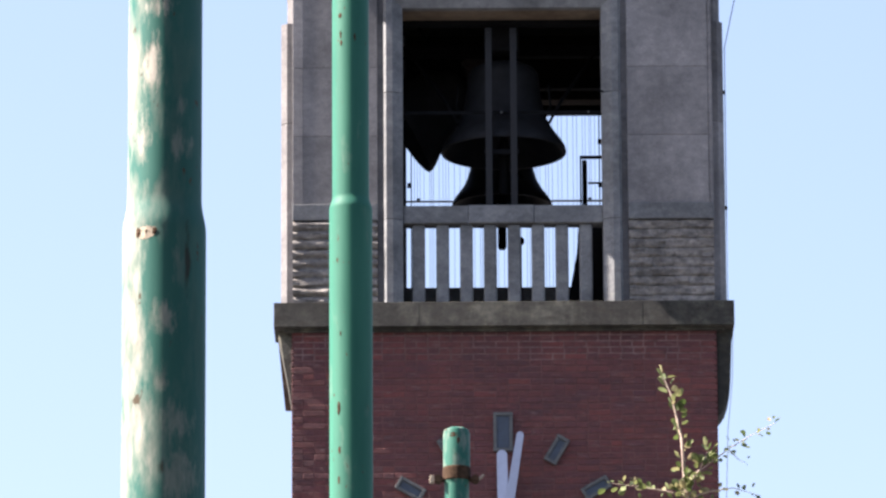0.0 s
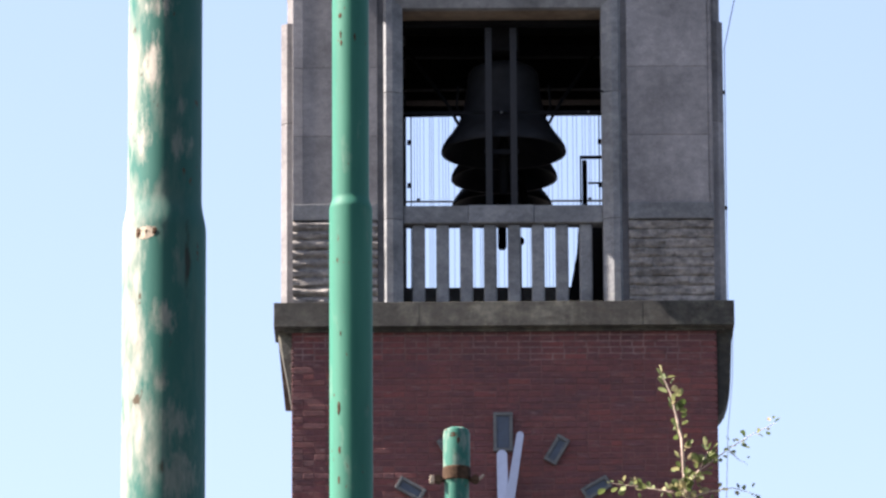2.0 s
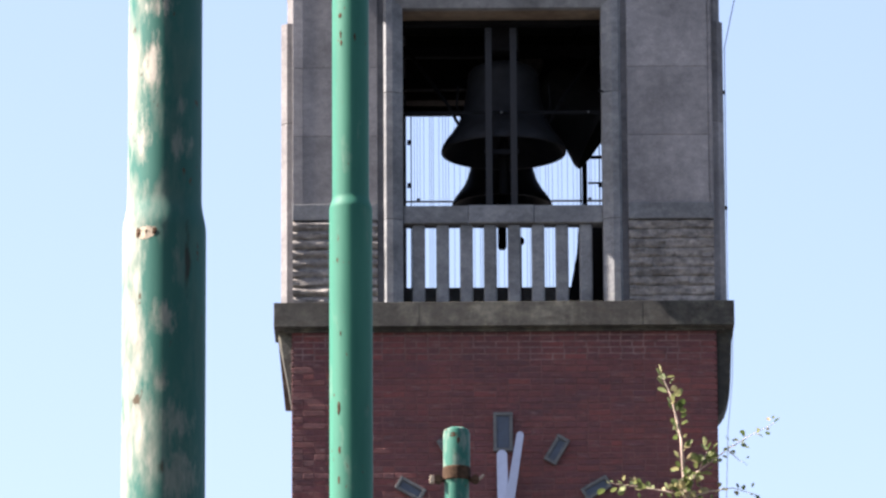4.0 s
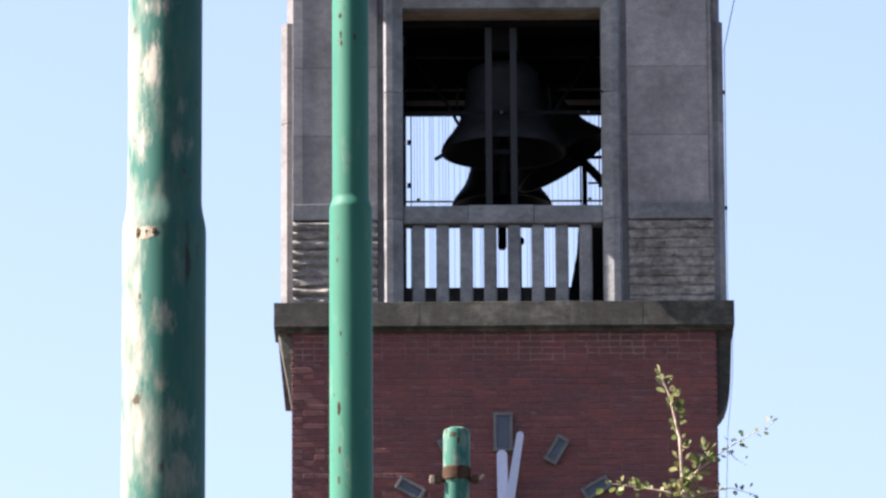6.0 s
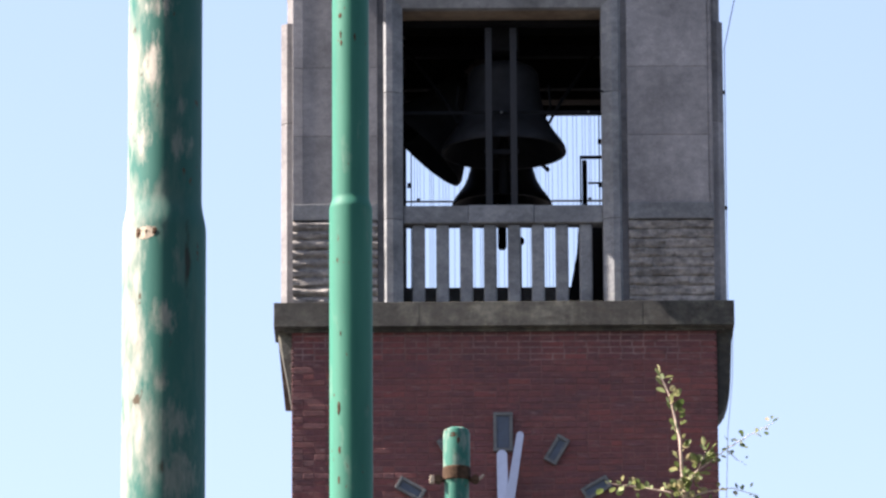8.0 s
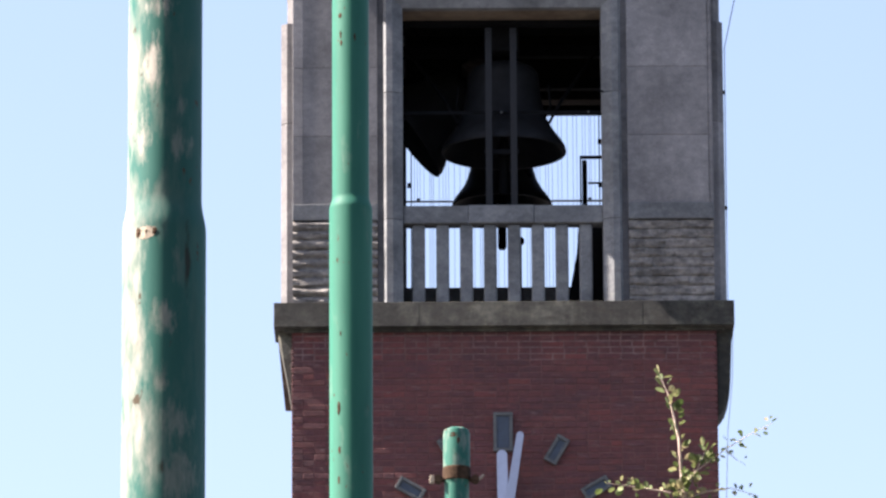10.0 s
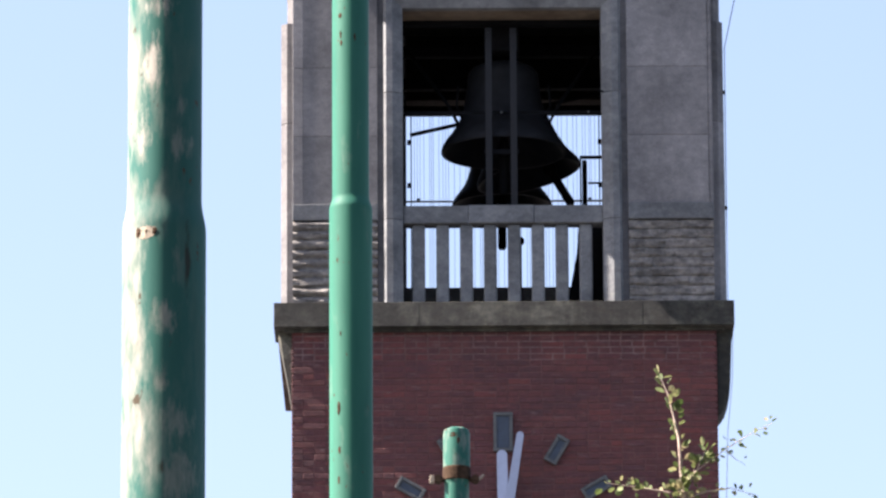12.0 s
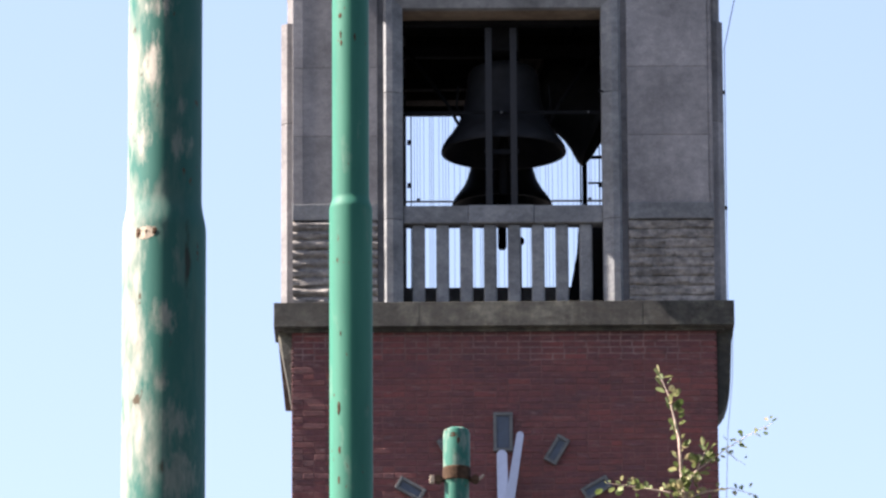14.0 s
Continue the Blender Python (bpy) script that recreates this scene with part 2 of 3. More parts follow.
def ground_skin():
    m, nt, b = nodes_of("asphalt_ground", 0.9)
    v = coords(nt)
    col = ramp(nt, noise_tex(nt, v, 0.35, 8, 0.7), [(0.3, (0.04, 0.041, 0.044)), (0.6, (0.055, 0.056, 0.058)), (0.75, (0.075, 0.074, 0.072))])
    col = mixed(nt, 0.6, col, ramp(nt, noise_tex(nt, v, 60, 5, 0.8), [(0.3, (0.6, 0.6, 0.6)), (0.7, (1.3, 1.3, 1.3))]), "MULTIPLY")
    nt.links.new(col, b.inputs["Base Color"])
    bump(nt, b, noise_tex(nt, v, 90, 5, 0.8), 0.5, 0.02)
    return m


# ---------------------------------------------------------------- mesh helpers
def box(bm, x0, x1, y0, y1, z0, z1):
    v = [bm.verts.new((x, y, z)) for z in (z0, z1) for y in (y0, y1) for x in (x0, x1)]
    for f in ((0, 2, 3, 1), (4, 5, 7, 6), (0, 1, 5, 4), (2, 6, 7, 3), (0, 4, 6, 2), (1, 3, 7, 5)):
        bm.faces.new([v[i] for i in f])
    return bm


def slab(x0, x1, y0, y1, z0, z1, bevel=0.0):
    bm = box(bmesh.new(), x0, x1, y0, y1, z0, z1)
    if bevel:
        bmesh.ops.bevel(bm, geom=bm.edges[:], offset=bevel, segments=2, profile=0.6, affect="EDGES")
    return bm


def lathe(profile, n=48, close=False):
    """profile: (radius, z) pairs turned about z."""
    bm = bmesh.new()
    rings = [[bm.verts.new((r * math.cos(k * math.tau / n), r * math.sin(k * math.tau / n), z)) for k in range(n)] for r, z in profile]
    for a, b in zip(rings, rings[1:] + ([rings[0]] if close else [])):
        for k in range(n):
            bm.faces.new((a[k], a[(k + 1) % n], b[(k + 1) % n], b[k]))
    if not close:
        bm.faces.new(rings[0][::-1]), bm.faces.new(rings[-1])
    return bm


def tube(points, radii, n=8):
    bm = bmesh.new()
    pts = [Vector(p) for p in points]
    rings = []
    for i, p in enumerate(pts):
        d = (pts[min(i + 1, len(pts) - 1)] - pts[max(i - 1, 0)]).normalized()
        q = d.to_track_quat("Z", "Y")
        r = radii[i] if isinstance(radii, (list, tuple)) else radii
        rings.append([bm.verts.new(p + q @ Vector((r * math.cos(k * math.tau / n), r * math.sin(k * math.tau / n), 0))) for k in range(n)])
    for a, b in zip(rings, rings[1:]):
        for k in range(n):
            bm.faces.new((a[k], a[(k + 1) % n], b[(k + 1) % n], b[k]))
    bm.faces.new(rings[0][::-1]), bm.faces.new(rings[-1])
    return bm


def prism(outline, y0, y1):
    """An outline in x and z, drawn out from y0 to y1."""
    bm = bmesh.new()
    a = [bm.verts.new((x, y0, z)) for x, z in outline]
    b = [bm.verts.new((x, y1, z)) for x, z in outline]
    n = len(outline)
    bm.faces.new(a), bm.faces.new(b[::-1])
    for k in range(n):
        bm.faces.new((a[k], b[k], b[(k + 1) % n], a[(k + 1) % n]))
    return bm


def add(bm, other):
    tmp = bpy.data.meshes.new("tmp")
    other.to_mesh(tmp)
    other.free()
    bm.from_mesh(tmp)
    bpy.data.meshes.remove(tmp)
    return bm


def part(name, bm, material, parent=None, label="", smooth=False):
    bmesh.ops.recalc_face_normals(bm, faces=bm.faces[:])
    me = bpy.data.meshes.new(name)
    bm.to_mesh(me)
    bm.free()
    me.materials.append(material)
    if smooth:
        for p in me.polygons:
            p.use_smooth = True
        me.set_sharp_from_angle(angle=radians(40))
    ob = new(name, me)
    ob.parent = parent
    return tagged(ob, label)


def thing(name, m, label, category, group="", kind=""):
    e = new(name)
    e.empty_display_size = 0.2
    e.matrix_world = m
    return tagged(e, label, category, group, kind)


# ---------------------------------------------------------------- ground
def build_ground():
    bm = bmesh.new()
    R = 3000
    v = [bm.verts.new((x, y, 0)) for x, y in ((-R, -R), (R, -R), (R, R), (-R, R))]
    bm.faces.new(v)
    tagged(part("ground", bm, ground_skin()), "grey worn asphalt square reaching to the horizon", "ground", kind="structure")


build_ground()


def build_skylight_blocker():
    """Unseen plain brick wall added behind the viewer to block low skylight."""
    w = part("skylight_blocker_wall", slab(-40, 40, -9.4, -9.0, 0, 17.0), BRICKWORK)
    tagged(w, "plain dark red brick wall, unseen, added to cut skylight", "wall", kind="structure")


build_skylight_blocker()

# ---------------------------------------------------------------- bell tower
TX, TY = 0.594, 62.785
HALF, DEPTH = 2.08, 4.2
Z_FACE0, Z_BRICK, Z_CORN, Z_RUST, Z_BAND = 15.62, 17.61, 17.852, 18.715, 18.885
OPEN_X, OPEN_TOP = 0.985, 20.9
tower = thing("bell_tower", pose(TX, TY, 0), "square red brick bell tower with pale stone belfry and clock", "bell tower")


def build_shaft():
    t = tower
    part("lower_shaft", slab(-HALF, HALF, 0, DEPTH, 0, Z_FACE0), BRICKWORK, t, "dark red brickwork")
    core = part("clock_wall", slab(-HALF + 0.02, HALF - 0.02, 0.004, 0.3, Z_FACE0, Z_BRICK - 0.002), MORTAR, t, "red brick wall behind the clock")
    part("repointing", slab(-HALF + 0.02, HALF - 0.02, 0.0028, 0.0036, Z_BRICK - 5 * 0.0625, Z_BRICK - 0.003), NEW_MORTAR, core, "paler repointed joints")
    for s in (-1, 1):
        part("side_wall", slab(*sorted((s * HALF, s * (HALF - 0.3))), 0.302, DEPTH, Z_FACE0, Z_BRICK - 0.002), BRICKWORK, t)
    part("rear_wall", slab(-HALF + 0.302, HALF - 0.302, DEPTH - 0.3, DEPTH, Z_FACE0, Z_BRICK - 0.002), BRICKWORK, t)
    part("belfry_floor", slab(-HALF + 0.01, HALF - 0.01, 0.45, DEPTH - 0.3, Z_BRICK, Z_CORN + 0.1), INNER, t, "grey floor slab")
    # corbels under the ends of the cornice
    left = [(2.06, 16.8), (2.079, 16.8), (2.09, 16.9), (2.106, 17.0), (2.156, 17.28), (2.225, 17.618), (2.06, 17.618)]
    right = [(2.06, 16.72), (2.085, 16.73), (2.12, 16.765), (2.165, 16.83), (2.198, 16.93), (2.212, 17.1), (2.235, 17.618), (2.06, 17.618)]
    for s in (-1, 1):
        prof = right if s > 0 else left
        bm = prism([(s * x, z) for x, z in prof], 0.035, 0.55)
        rim = [e for e in bm.edges if all(v.co.y < 0.04 and abs(v.co.x) > 2.082 for v in e.verts) and abs(e.verts[0].co.z - e.verts[1].co.z) > 0.01]
        bmesh.ops.bevel(bm, geom=rim, offset=0.022, segments=1, affect="EDGES")
        part("corbel", bm, CORNICE_STONE, t, "rounded stone corbel")
    # cornice in blocks
    cuts = [-2.255, -0.83, 1.36, 2.255]
    corn = part("cornice", slab(-2.225, 2.225, -0.11, 3.4, Z_BRICK + 0.004, Z_CORN - 0.02), CORNICE_STONE, t, "lichen-stained grey stone cornice")
    rnd = random.Random(5)
    for a, b in zip(cuts, cuts[1:]):
        bm = slab(a + 0.001, b - 0.001, -0.13, 0.5, Z_BRICK + rnd.uniform(-0.004, 0.0), Z_CORN + rnd.uniform(-0.003, 0.003), 0.005)
        part("cornice_block", bm, CORNICE_STONE, corn)
    part("drip_mould", slab(-2.16, 2.16, -0.06, 0.0, Z_BRICK - 0.035, Z_BRICK + 0.01, 0.01), CORNICE_STONE, corn)


def rusticated(x0, x1, z0, z1, y_face, seed, bulge, rough):
    """One rock-faced course with an uneven rounded front."""
    bm = bmesh.new()
    nx = max(4, int((x1 - x0) / 0.035))
    prof = [(0.05, 0.0), (0.008, 0.0), (-0.012, 0.16), (-0.02, 0.42), (-0.018, 0.68), (-0.004, 0.9), (0.012, 1.0), (0.05, 1.0)]
    cols = []
    for i in range(nx + 1):
        x = x0 + (x1 - x0) * i / nx
        col = []
        for j, (dy, f) in enumerate(prof):
            w = noise.noise(Vector((x * 7, f * 2.1, seed * 3.7))) * 0.018 + noise.noise(Vector((x * 23, f * 5, seed))) * 0.011
            w *= rough
            inner = 0 < j < len(prof) - 1
            col.append(bm.verts.new((x, y_face + (dy * bulge if dy < 0.02 else dy) + (w if inner else 0), z0 + (z1 - z0) * f + (w * 0.5 if inner else 0))))
        cols.append(col)
    for a, b in zip(cols, cols[1:]):
        for j in range(len(prof) - 1):
            bm.faces.new((a[j], b[j], b[j + 1], a[j + 1]))
    bm.faces.new(cols[0]), bm.faces.new(cols[-1][::-1])
    return bm


def jamb(s, z0, z1):
    """A length of the splayed surround; z1 None: up to the mitre under the head."""
    plan = [(1.173, 0.4), (1.173, -0.02), (1.148, -0.055), (1.085, -0.055), (OPEN_X, 0.0), (OPEN_X, 0.4)]
    bm = bmesh.new()
    lo = [bm.verts.new((s * x, y, z0)) for x, y in plan]
    hi = [bm.verts.new((s * x, y, (z1 - 0.003) if z1 else OPEN_TOP + (x - OPEN_X))) for x, y in plan]
    bm.faces.new(lo), bm.faces.new(hi)
    for k in range(6):
        bm.faces.new((lo[k], lo[(k + 1) % 6], hi[(k + 1) % 6], hi[k]))
    return bm


def head():
    rows = [(0.188, 0.1), (0.188, -0.055), (0.1, -0.055), (0.0, 0.0), (0.0, 0.1)]
    bm = bmesh.new()
    a = [bm.verts.new((-(OPEN_X + d), y, OPEN_TOP + d)) for d, y in rows]
    b = [bm.verts.new((OPEN_X + d, y, OPEN_TOP + d)) for d, y in rows]
    bm.faces.new(a), bm.faces.new(b)
    for k in range(5):
        bm.faces.new((a[k], a[(k + 1) % 5], b[(k + 1) % 5], b[k]))
    return bm


def build_piers():
    x_in, x_out = 1.232, 2.075
    joints = [Z_BAND, 19.58, 20.285, 20.99, 21.86]
    for s in (-1, 1):
        lo, hi = sorted((s * x_in, s * x_out))
        pier = part("pier", slab(lo + 0.01, hi - 0.01, 0.03, 0.44, Z_CORN - 0.02, 21.86), STONE, tower, "pale grey stone corner pier")
        edge = s * (x_out - (0.105 if s < 0 else 0.04))
        for k, (a, b) in enumerate(zip(joints, joints[1:])):
            p0, p1 = sorted((s * x_in, edge))
            part("stone_panel", slab(p0, p1 - 0.002, 0.0, 0.1, a + 0.001, b - 0.001, 0.0045), STONE, pier)
            p0, p1 = sorted((s * x_out, edge))
            part("corner_strip", slab(p0 + 0.002, p1, 0.004 if s > 0 else -0.002, 0.1, a + 0.001, b - 0.001, 0.0045), STONE, pier)
        part("band_stone", slab(lo, hi + 0.0, -0.025, 0.12, Z_RUST + 0.003, Z_BAND - 0.003, 0.008), FRAME_STONE, pier, "smooth stone band")
        n = 9
        h = (Z_RUST - Z_CORN) / n
        part("bed_joint", slab(lo + 0.01, hi - 0.01, 0.016, 0.029, Z_CORN, Z_RUST), ROUGH_STONE, pier)
        rr = random.Random(40 + s)
        for k in range(n):
            x = lo + 0.004
            while x < hi - 0.03:
                x1 = x + rr.choice((0.22, 0.36, 0.5, 0.75) if s > 0 else (0.6, 0.85, 1.0))
                if x1 > hi - 0.15:
                    x1 = hi - 0.004
                z0, z1 = Z_CORN + k * h + 0.003 + rr.uniform(0, 0.006), Z_CORN + (k + 1) * h - 0.003 - rr.uniform(0, 0.006)
                part("rusticated_stone", rusticated(x, x1 - 0.0015, z0, z1, rr.uniform(-0.004, 0.012), rr.uniform(1, 90), 1.15 if s < 0 else 0.35, 0.9 if s < 0 else 1.0), ROUGH_STONE, pier, smooth=True)
                x = x1
        # flat pilaster on the flank, with its stepped head
        for name, x1, y0, z0, z1 in (("flank_pilaster", 2.203 if s > 0 else 2.196, 0.3, Z_CORN - 0.02, 19.8), ("flank_pilaster", 2.203 if s > 0 else 2.196, 0.3, 19.806, 20.84), ("flank_pilaster_head", 2.175 if s > 0 else 2.135, 0.34, 20.842, 21.86)):
            bm = bmesh.new()
            pts = [(2.0, y0), (x1 - 0.06, y0), (x1, y0 + 0.055), (x1, 1.1), (2.0, 1.1)]
            lo_v = [bm.verts.new((s * x, y, z0)) for x, y in pts]
            hi_v = [bm.verts.new((s * x, y, z1)) for x, y in pts]
            bm.faces.new(lo_v), bm.faces.new(hi_v)
            for k in range(5):
                bm.faces.new((lo_v[k], lo_v[(k + 1) % 5], hi_v[(k + 1) % 5], hi_v[k]))
            part(name, bm, STONE, tower, "splayed stone pilaster on the flank")
        a, b = sorted((s * (HALF - 0.01), s * (HALF - 0.4)))
        part("flank_wall", slab(a, b, 0.442, DEPTH - 0.4, Z_CORN - 0.02, 21.86), STONE, tower, "plain stone flank wall")
        a, b = sorted((s * (HALF - 0.402), s * (HALF - 0.41)))
        part("lining", slab(a, b, 0.45, DEPTH - 0.4, Z_CORN + 0.1, 21.75), INNER, tower, "grey inner plaster")
    # moulded surround of the opening: groove, then a raised frame with mitred corners
    for s in (-1, 1):
        a, b = sorted((s * 1.17, s * 1.234))
        part("groove", slab(a, b, 0.045, 0.3, Z_CORN, 21.12), STONE, tower)
        zs = [Z_CORN, 18.72, 20.02, None]
        for k in range(3):
            z0, z1 = zs[k], zs[k + 1]
            bm = jamb(s, z0 + (0.003 if k else 0.0), z1)
            part("jamb_stone", bm, FRAME_STONE, tower, "dressed stone jamb")
    part("iron_pin", tube([(1.0, -0.01, 20.025), (0.968, -0.012, 20.03), (0.95, -0.012, 20.042)], 0.011, 8), STEEL, tower, "dark iron pin in the jamb joint")
    bm = head()
    part("head_moulding", bm, FRAME_STONE, tower, "dressed stone head of the opening")
    part("lintel", slab(-1.23, 1.23, 0.102, 0.44, OPEN_TOP + 0.006, 21.86), SOFFIT, tower, "brown-stained lintel")
    part("frieze", slab(-1.23, 1.23, 0.0, 0.1, OPEN_TOP + 0.19, 21.86, 0.004), STONE, tower)
    # rear wall with its opening
    y0, y1 = DEPTH - 0.4, DEPTH
    for a, b in ((-HALF, -0.975), (1.09, HALF)):
        part("rear_pier", slab(a, b, y0, y1, Z_CORN, 21.86), STONE, tower)
    part("rear_lintel", slab(-0.975, 1.09, y0, y1, 21.055, 21.86), DARK_BEAM, tower)
    part("rear_parapet", slab(-0.975, 1.09, y0 + 0.1, y1 - 0.1, Z_CORN, 19.05), STONE, tower)
    part("belfry_ceiling", slab(-HALF + 0.1, HALF - 0.1, 0.44, DEPTH - 0.4, 21.76, 21.86), OAK, tower, "dark brown ceiling boards")
    part("upper_cornice", slab(-2.2, 2.2, -0.3, DEPTH + 0.1, 21.862, 22.07, 0.02), CORNICE_STONE, tower)
    bm = bmesh.new()
    base = [bm.verts.new(p) for p in ((-2.2, -0.14, 22.072), (2.2, -0.14, 22.072), (2.2, DEPTH + 0.1, 22.072), (-2.2, DEPTH + 0.1, 22.072))]
    top = bm.verts.new((0, DEPTH / 2, 23.42))
    bm.faces.new(base)
    for k in range(4):
        bm.faces.new((base[k], base[(k + 1) % 4], top))
    part("roof", bm, ROOFING, tower, "low lead roof")


def build_balustrade():
    rail = part("balustrade", slab(-0.985, 0.985, 0.06, 0.2, Z_CORN - 0.01, Z_CORN + 0.02), FRAME_STONE, tower, "stone balustrade of flat slats")
    cuts = [-0.985, -0.34, 0.305, 0.985]
    for k, (a, b) in enumerate(zip(cuts, cuts[1:])):
        part("rail_stone", slab(a + 0.0006, b - 0.0006, 0.03 - 0.004 * (k % 2), 0.24, 18.695, 18.875 + 0.004 * (k == 1), 0.012), FRAME_STONE, rail)
    for k in range(8):
        part("baluster", slab(-0.064, 0.064, 0.07, 0.19, Z_CORN + 0.021, 18.694, 0.022), FRAME_STONE, rail).location.x = -0.833 + 0.235 * k


def build_clock():
    clock = thing("tower_clock", pose(TX, TY, 0), "white hands and framed hour marks fixed on brick", "clock")
    cx, cz = -0.018, 15.478
    for hour in range(12):
        ang = math.tau * hour / 12
        R = 1.087 if hour == 0 else 1.045
        w, h = (0.19, 0.39) if hour == 0 else (0.135, 0.285)
        m = Matrix.Translation((cx + R * math.sin(ang), -0.012, cz + R * math.cos(ang))) @ Matrix.Rotation(ang, 4, "Y")
        bm, e = bmesh.new(), 0.032
        add(bm, slab(-w / 2, w / 2, -0.035, 0.0, h / 2 - e, h / 2, 0.004))
        add(bm, slab(-w / 2, w / 2, -0.035, 0.0, -h / 2, -h / 2 + e, 0.004))
        add(bm, slab(-w / 2, -w / 2 + e, -0.034, 0.0, -h / 2 + e, h / 2 - e, 0.004))
        add(bm, slab(w / 2 - e, w / 2, -0.034, 0.0, -h / 2 + e, h / 2 - e, 0.004))
        mark = part("hour_mark", bm, MARK_EDGE, clock, "grey zinc frame with dark centre")
        mark.matrix_basis = m
        part("mark_face", slab(-w / 2 + e, w / 2 - e, -0.012, 0.0, -h / 2 + e, h / 2 - e), MARK_FACE, mark)

    def pointer(name, length, w0, w1, y, ang):
        o = [(-w0 / 2, -0.2), (w0 / 2, -0.2), (w1 / 2, length - w1 / 2)]
        o += [(w1 / 2 * math.cos(a), length - w1 / 2 + w1 / 2 * math.sin(a)) for a in (0.5, 1.0, 1.57, 2.14, 2.64)]
        o += [(-w1 / 2, length - w1 / 2)]
        bm = prism(o, y, y + 0.03)
        bmesh.ops.bevel(bm, geom=[e for e in bm.edges if e.verts[0].co.y == e.verts[1].co.y == y], offset=0.029, segments=1, affect="EDGES")
        ob = part(name, bm, WHITE, clock, "white enamelled clock hand")
        ob.matrix_basis = Matrix.Translation((cx, 0, cz)) @ Matrix.Rotation(radians(ang), 4, "Y")

    pointer("hour_hand", 0.875, 0.115, 0.1, -0.17, -1.0)
    pointer("minute_hand", 1.056, 0.105, 0.07, -0.23, 9.2)
    bm = tube([(cx, 0.0, cz), (cx, -0.26, cz)], 0.06, 20)
    part("arbor", bm, STEEL, clock)


def build_wires():
    w = thing("lightning_conductor", pose(TX, TY, 0), "thin metal cable running down the tower flank", "cable")
    part("cable", tube([(2.46, 0.9, 21.75), (2.35, 0.84, 21.22), (2.24, 0.76, 20.7), (2.23, 0.7, 19), (2.23, 0.7, 17.9)], 0.0042, 6), STEEL, w)
    part("lower_cable", tube([(2.27, 0.5, 17.85), (2.25, 0.5, 17.2), (2.2, 0.5, 16.7), (2.17, 0.4, 16.0), (2.15, 0.4, 14.5)], 0.0035, 6), BAR_PALE, w)
    for z in (20.2, 19.0, 18.0):
        part("clip", slab(2.19, 2.24, 0.68, 0.72, z, z + 0.03), STEEL, w)


build_shaft()
build_piers()
build_balustrade()
build_clock()
build_wires()

# ---------------------------------------------------------------- bells and their frame
BELL_Y = (1.0, 2.2, 3.3)          # depth of the three bells behind the face
PIVOT_Z = 21.01
BX = 0.02


def bell_profile(r, h, waist):
    """Outer line from lip to shoulder, then the hollow inside; waist: how much fuller the flank is."""
    out = [(1.0, 0.0), (1.0, 0.02), (0.985, 0.06), (0.93, 0.12), (0.85, 0.19), (0.77, 0.27), (0.70, 0.36), (0.645, 0.48),
           (0.61, 0.60), (0.585, 0.72), (0.575, 0.82), (0.56, 0.88), (0.50, 0.93), (0.38, 0.97), (0.2, 1.0), (0.02, 1.0)]
    inn = [(0.02, 0.94), (0.3, 0.93), (0.48, 0.86), (0.53, 0.7), (0.57, 0.5), (0.63, 0.33), (0.72, 0.2), (0.82, 0.1), (0.92, 0.03), (0.96, 0.0)]
    out = [(a + waist * math.sin(math.pi * min(1, b / 0.95)) ** 1.5, b) for a, b in out]
    return [(a * r, b * h) for a, b in out + inn]


def clapper_mesh(length, ball):
    prof = [(0.022, 0.0), (0.022, -length * 0.45), (0.03, -length * 0.8), (ball * 0.55, -length * 0.9), (ball, -length), (ball * 0.95, -length - ball * 0.7),
            (ball * 0.5, -length - ball * 1.2), (0.044, -length - ball * 1.4), (0.046, -length - 0.44), (0.03, -length - 0.465)]
    return lathe(prof, 16)


def build_bell(y, lip_z, r, h, label, swings, up=0.0, waist=0.0):
    """Origin at the pivot; the bell hangs below it."""
    lip = lip_z - PIVOT_Z - up
    b = thing("church_bell", pose(TX + BX, TY + y, PIVOT_Z + up), label, "bell", "bells in the tower")
    bm = lathe(bell_profile(r, h, waist), 56, close=True)
    bmesh.ops.translate(bm, verts=bm.verts[:], vec=(0, 0, lip))
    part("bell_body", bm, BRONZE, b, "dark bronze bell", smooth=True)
    top = lip + h
    part("headstock", slab(-0.16, 0.16, -0.36, 0.36, top + 0.03, 0.08, 0.02), OAK if swings else STEEL, b, "heavy headstock")
    part("crown_strap", slab(-0.17, 0.17, -0.05, 0.05, top - 0.01, top + 0.05, 0.006), STEEL, b)
    part("axle", tube([(0, -0.47, 0), (0, 0.47, 0)], 0.04, 16), STEEL, b)
    cl = part("clapper", clapper_mesh(h * 0.86, 0.075), STEEL, b, "iron clapper", smooth=True)
    cl.location = (0, 0, top - 0.1)
    return b, cl


bell_front, _ = build_bell(BELL_Y[0], 19.683, 0.627, 0.93, "large dark bronze bell hanging still", False)
bell_swinging, swing_clapper = build_bell(BELL_Y[1], 19.745, 0.542, 0.80, "dark bronze bell swinging from side to side", True, -0.035, 0.044)
bell_rear, _ = build_bell(BELL_Y[2], 19.753, 0.52, 0.78, "smaller dark bronze bell hanging still", False)
part("lever_rod", tube([(-1.07, 0.3, -0.447), (1.07, 0.3, -0.447)], 0.021, 8), STEEL, bell_swinging, "thin steel lever rod")


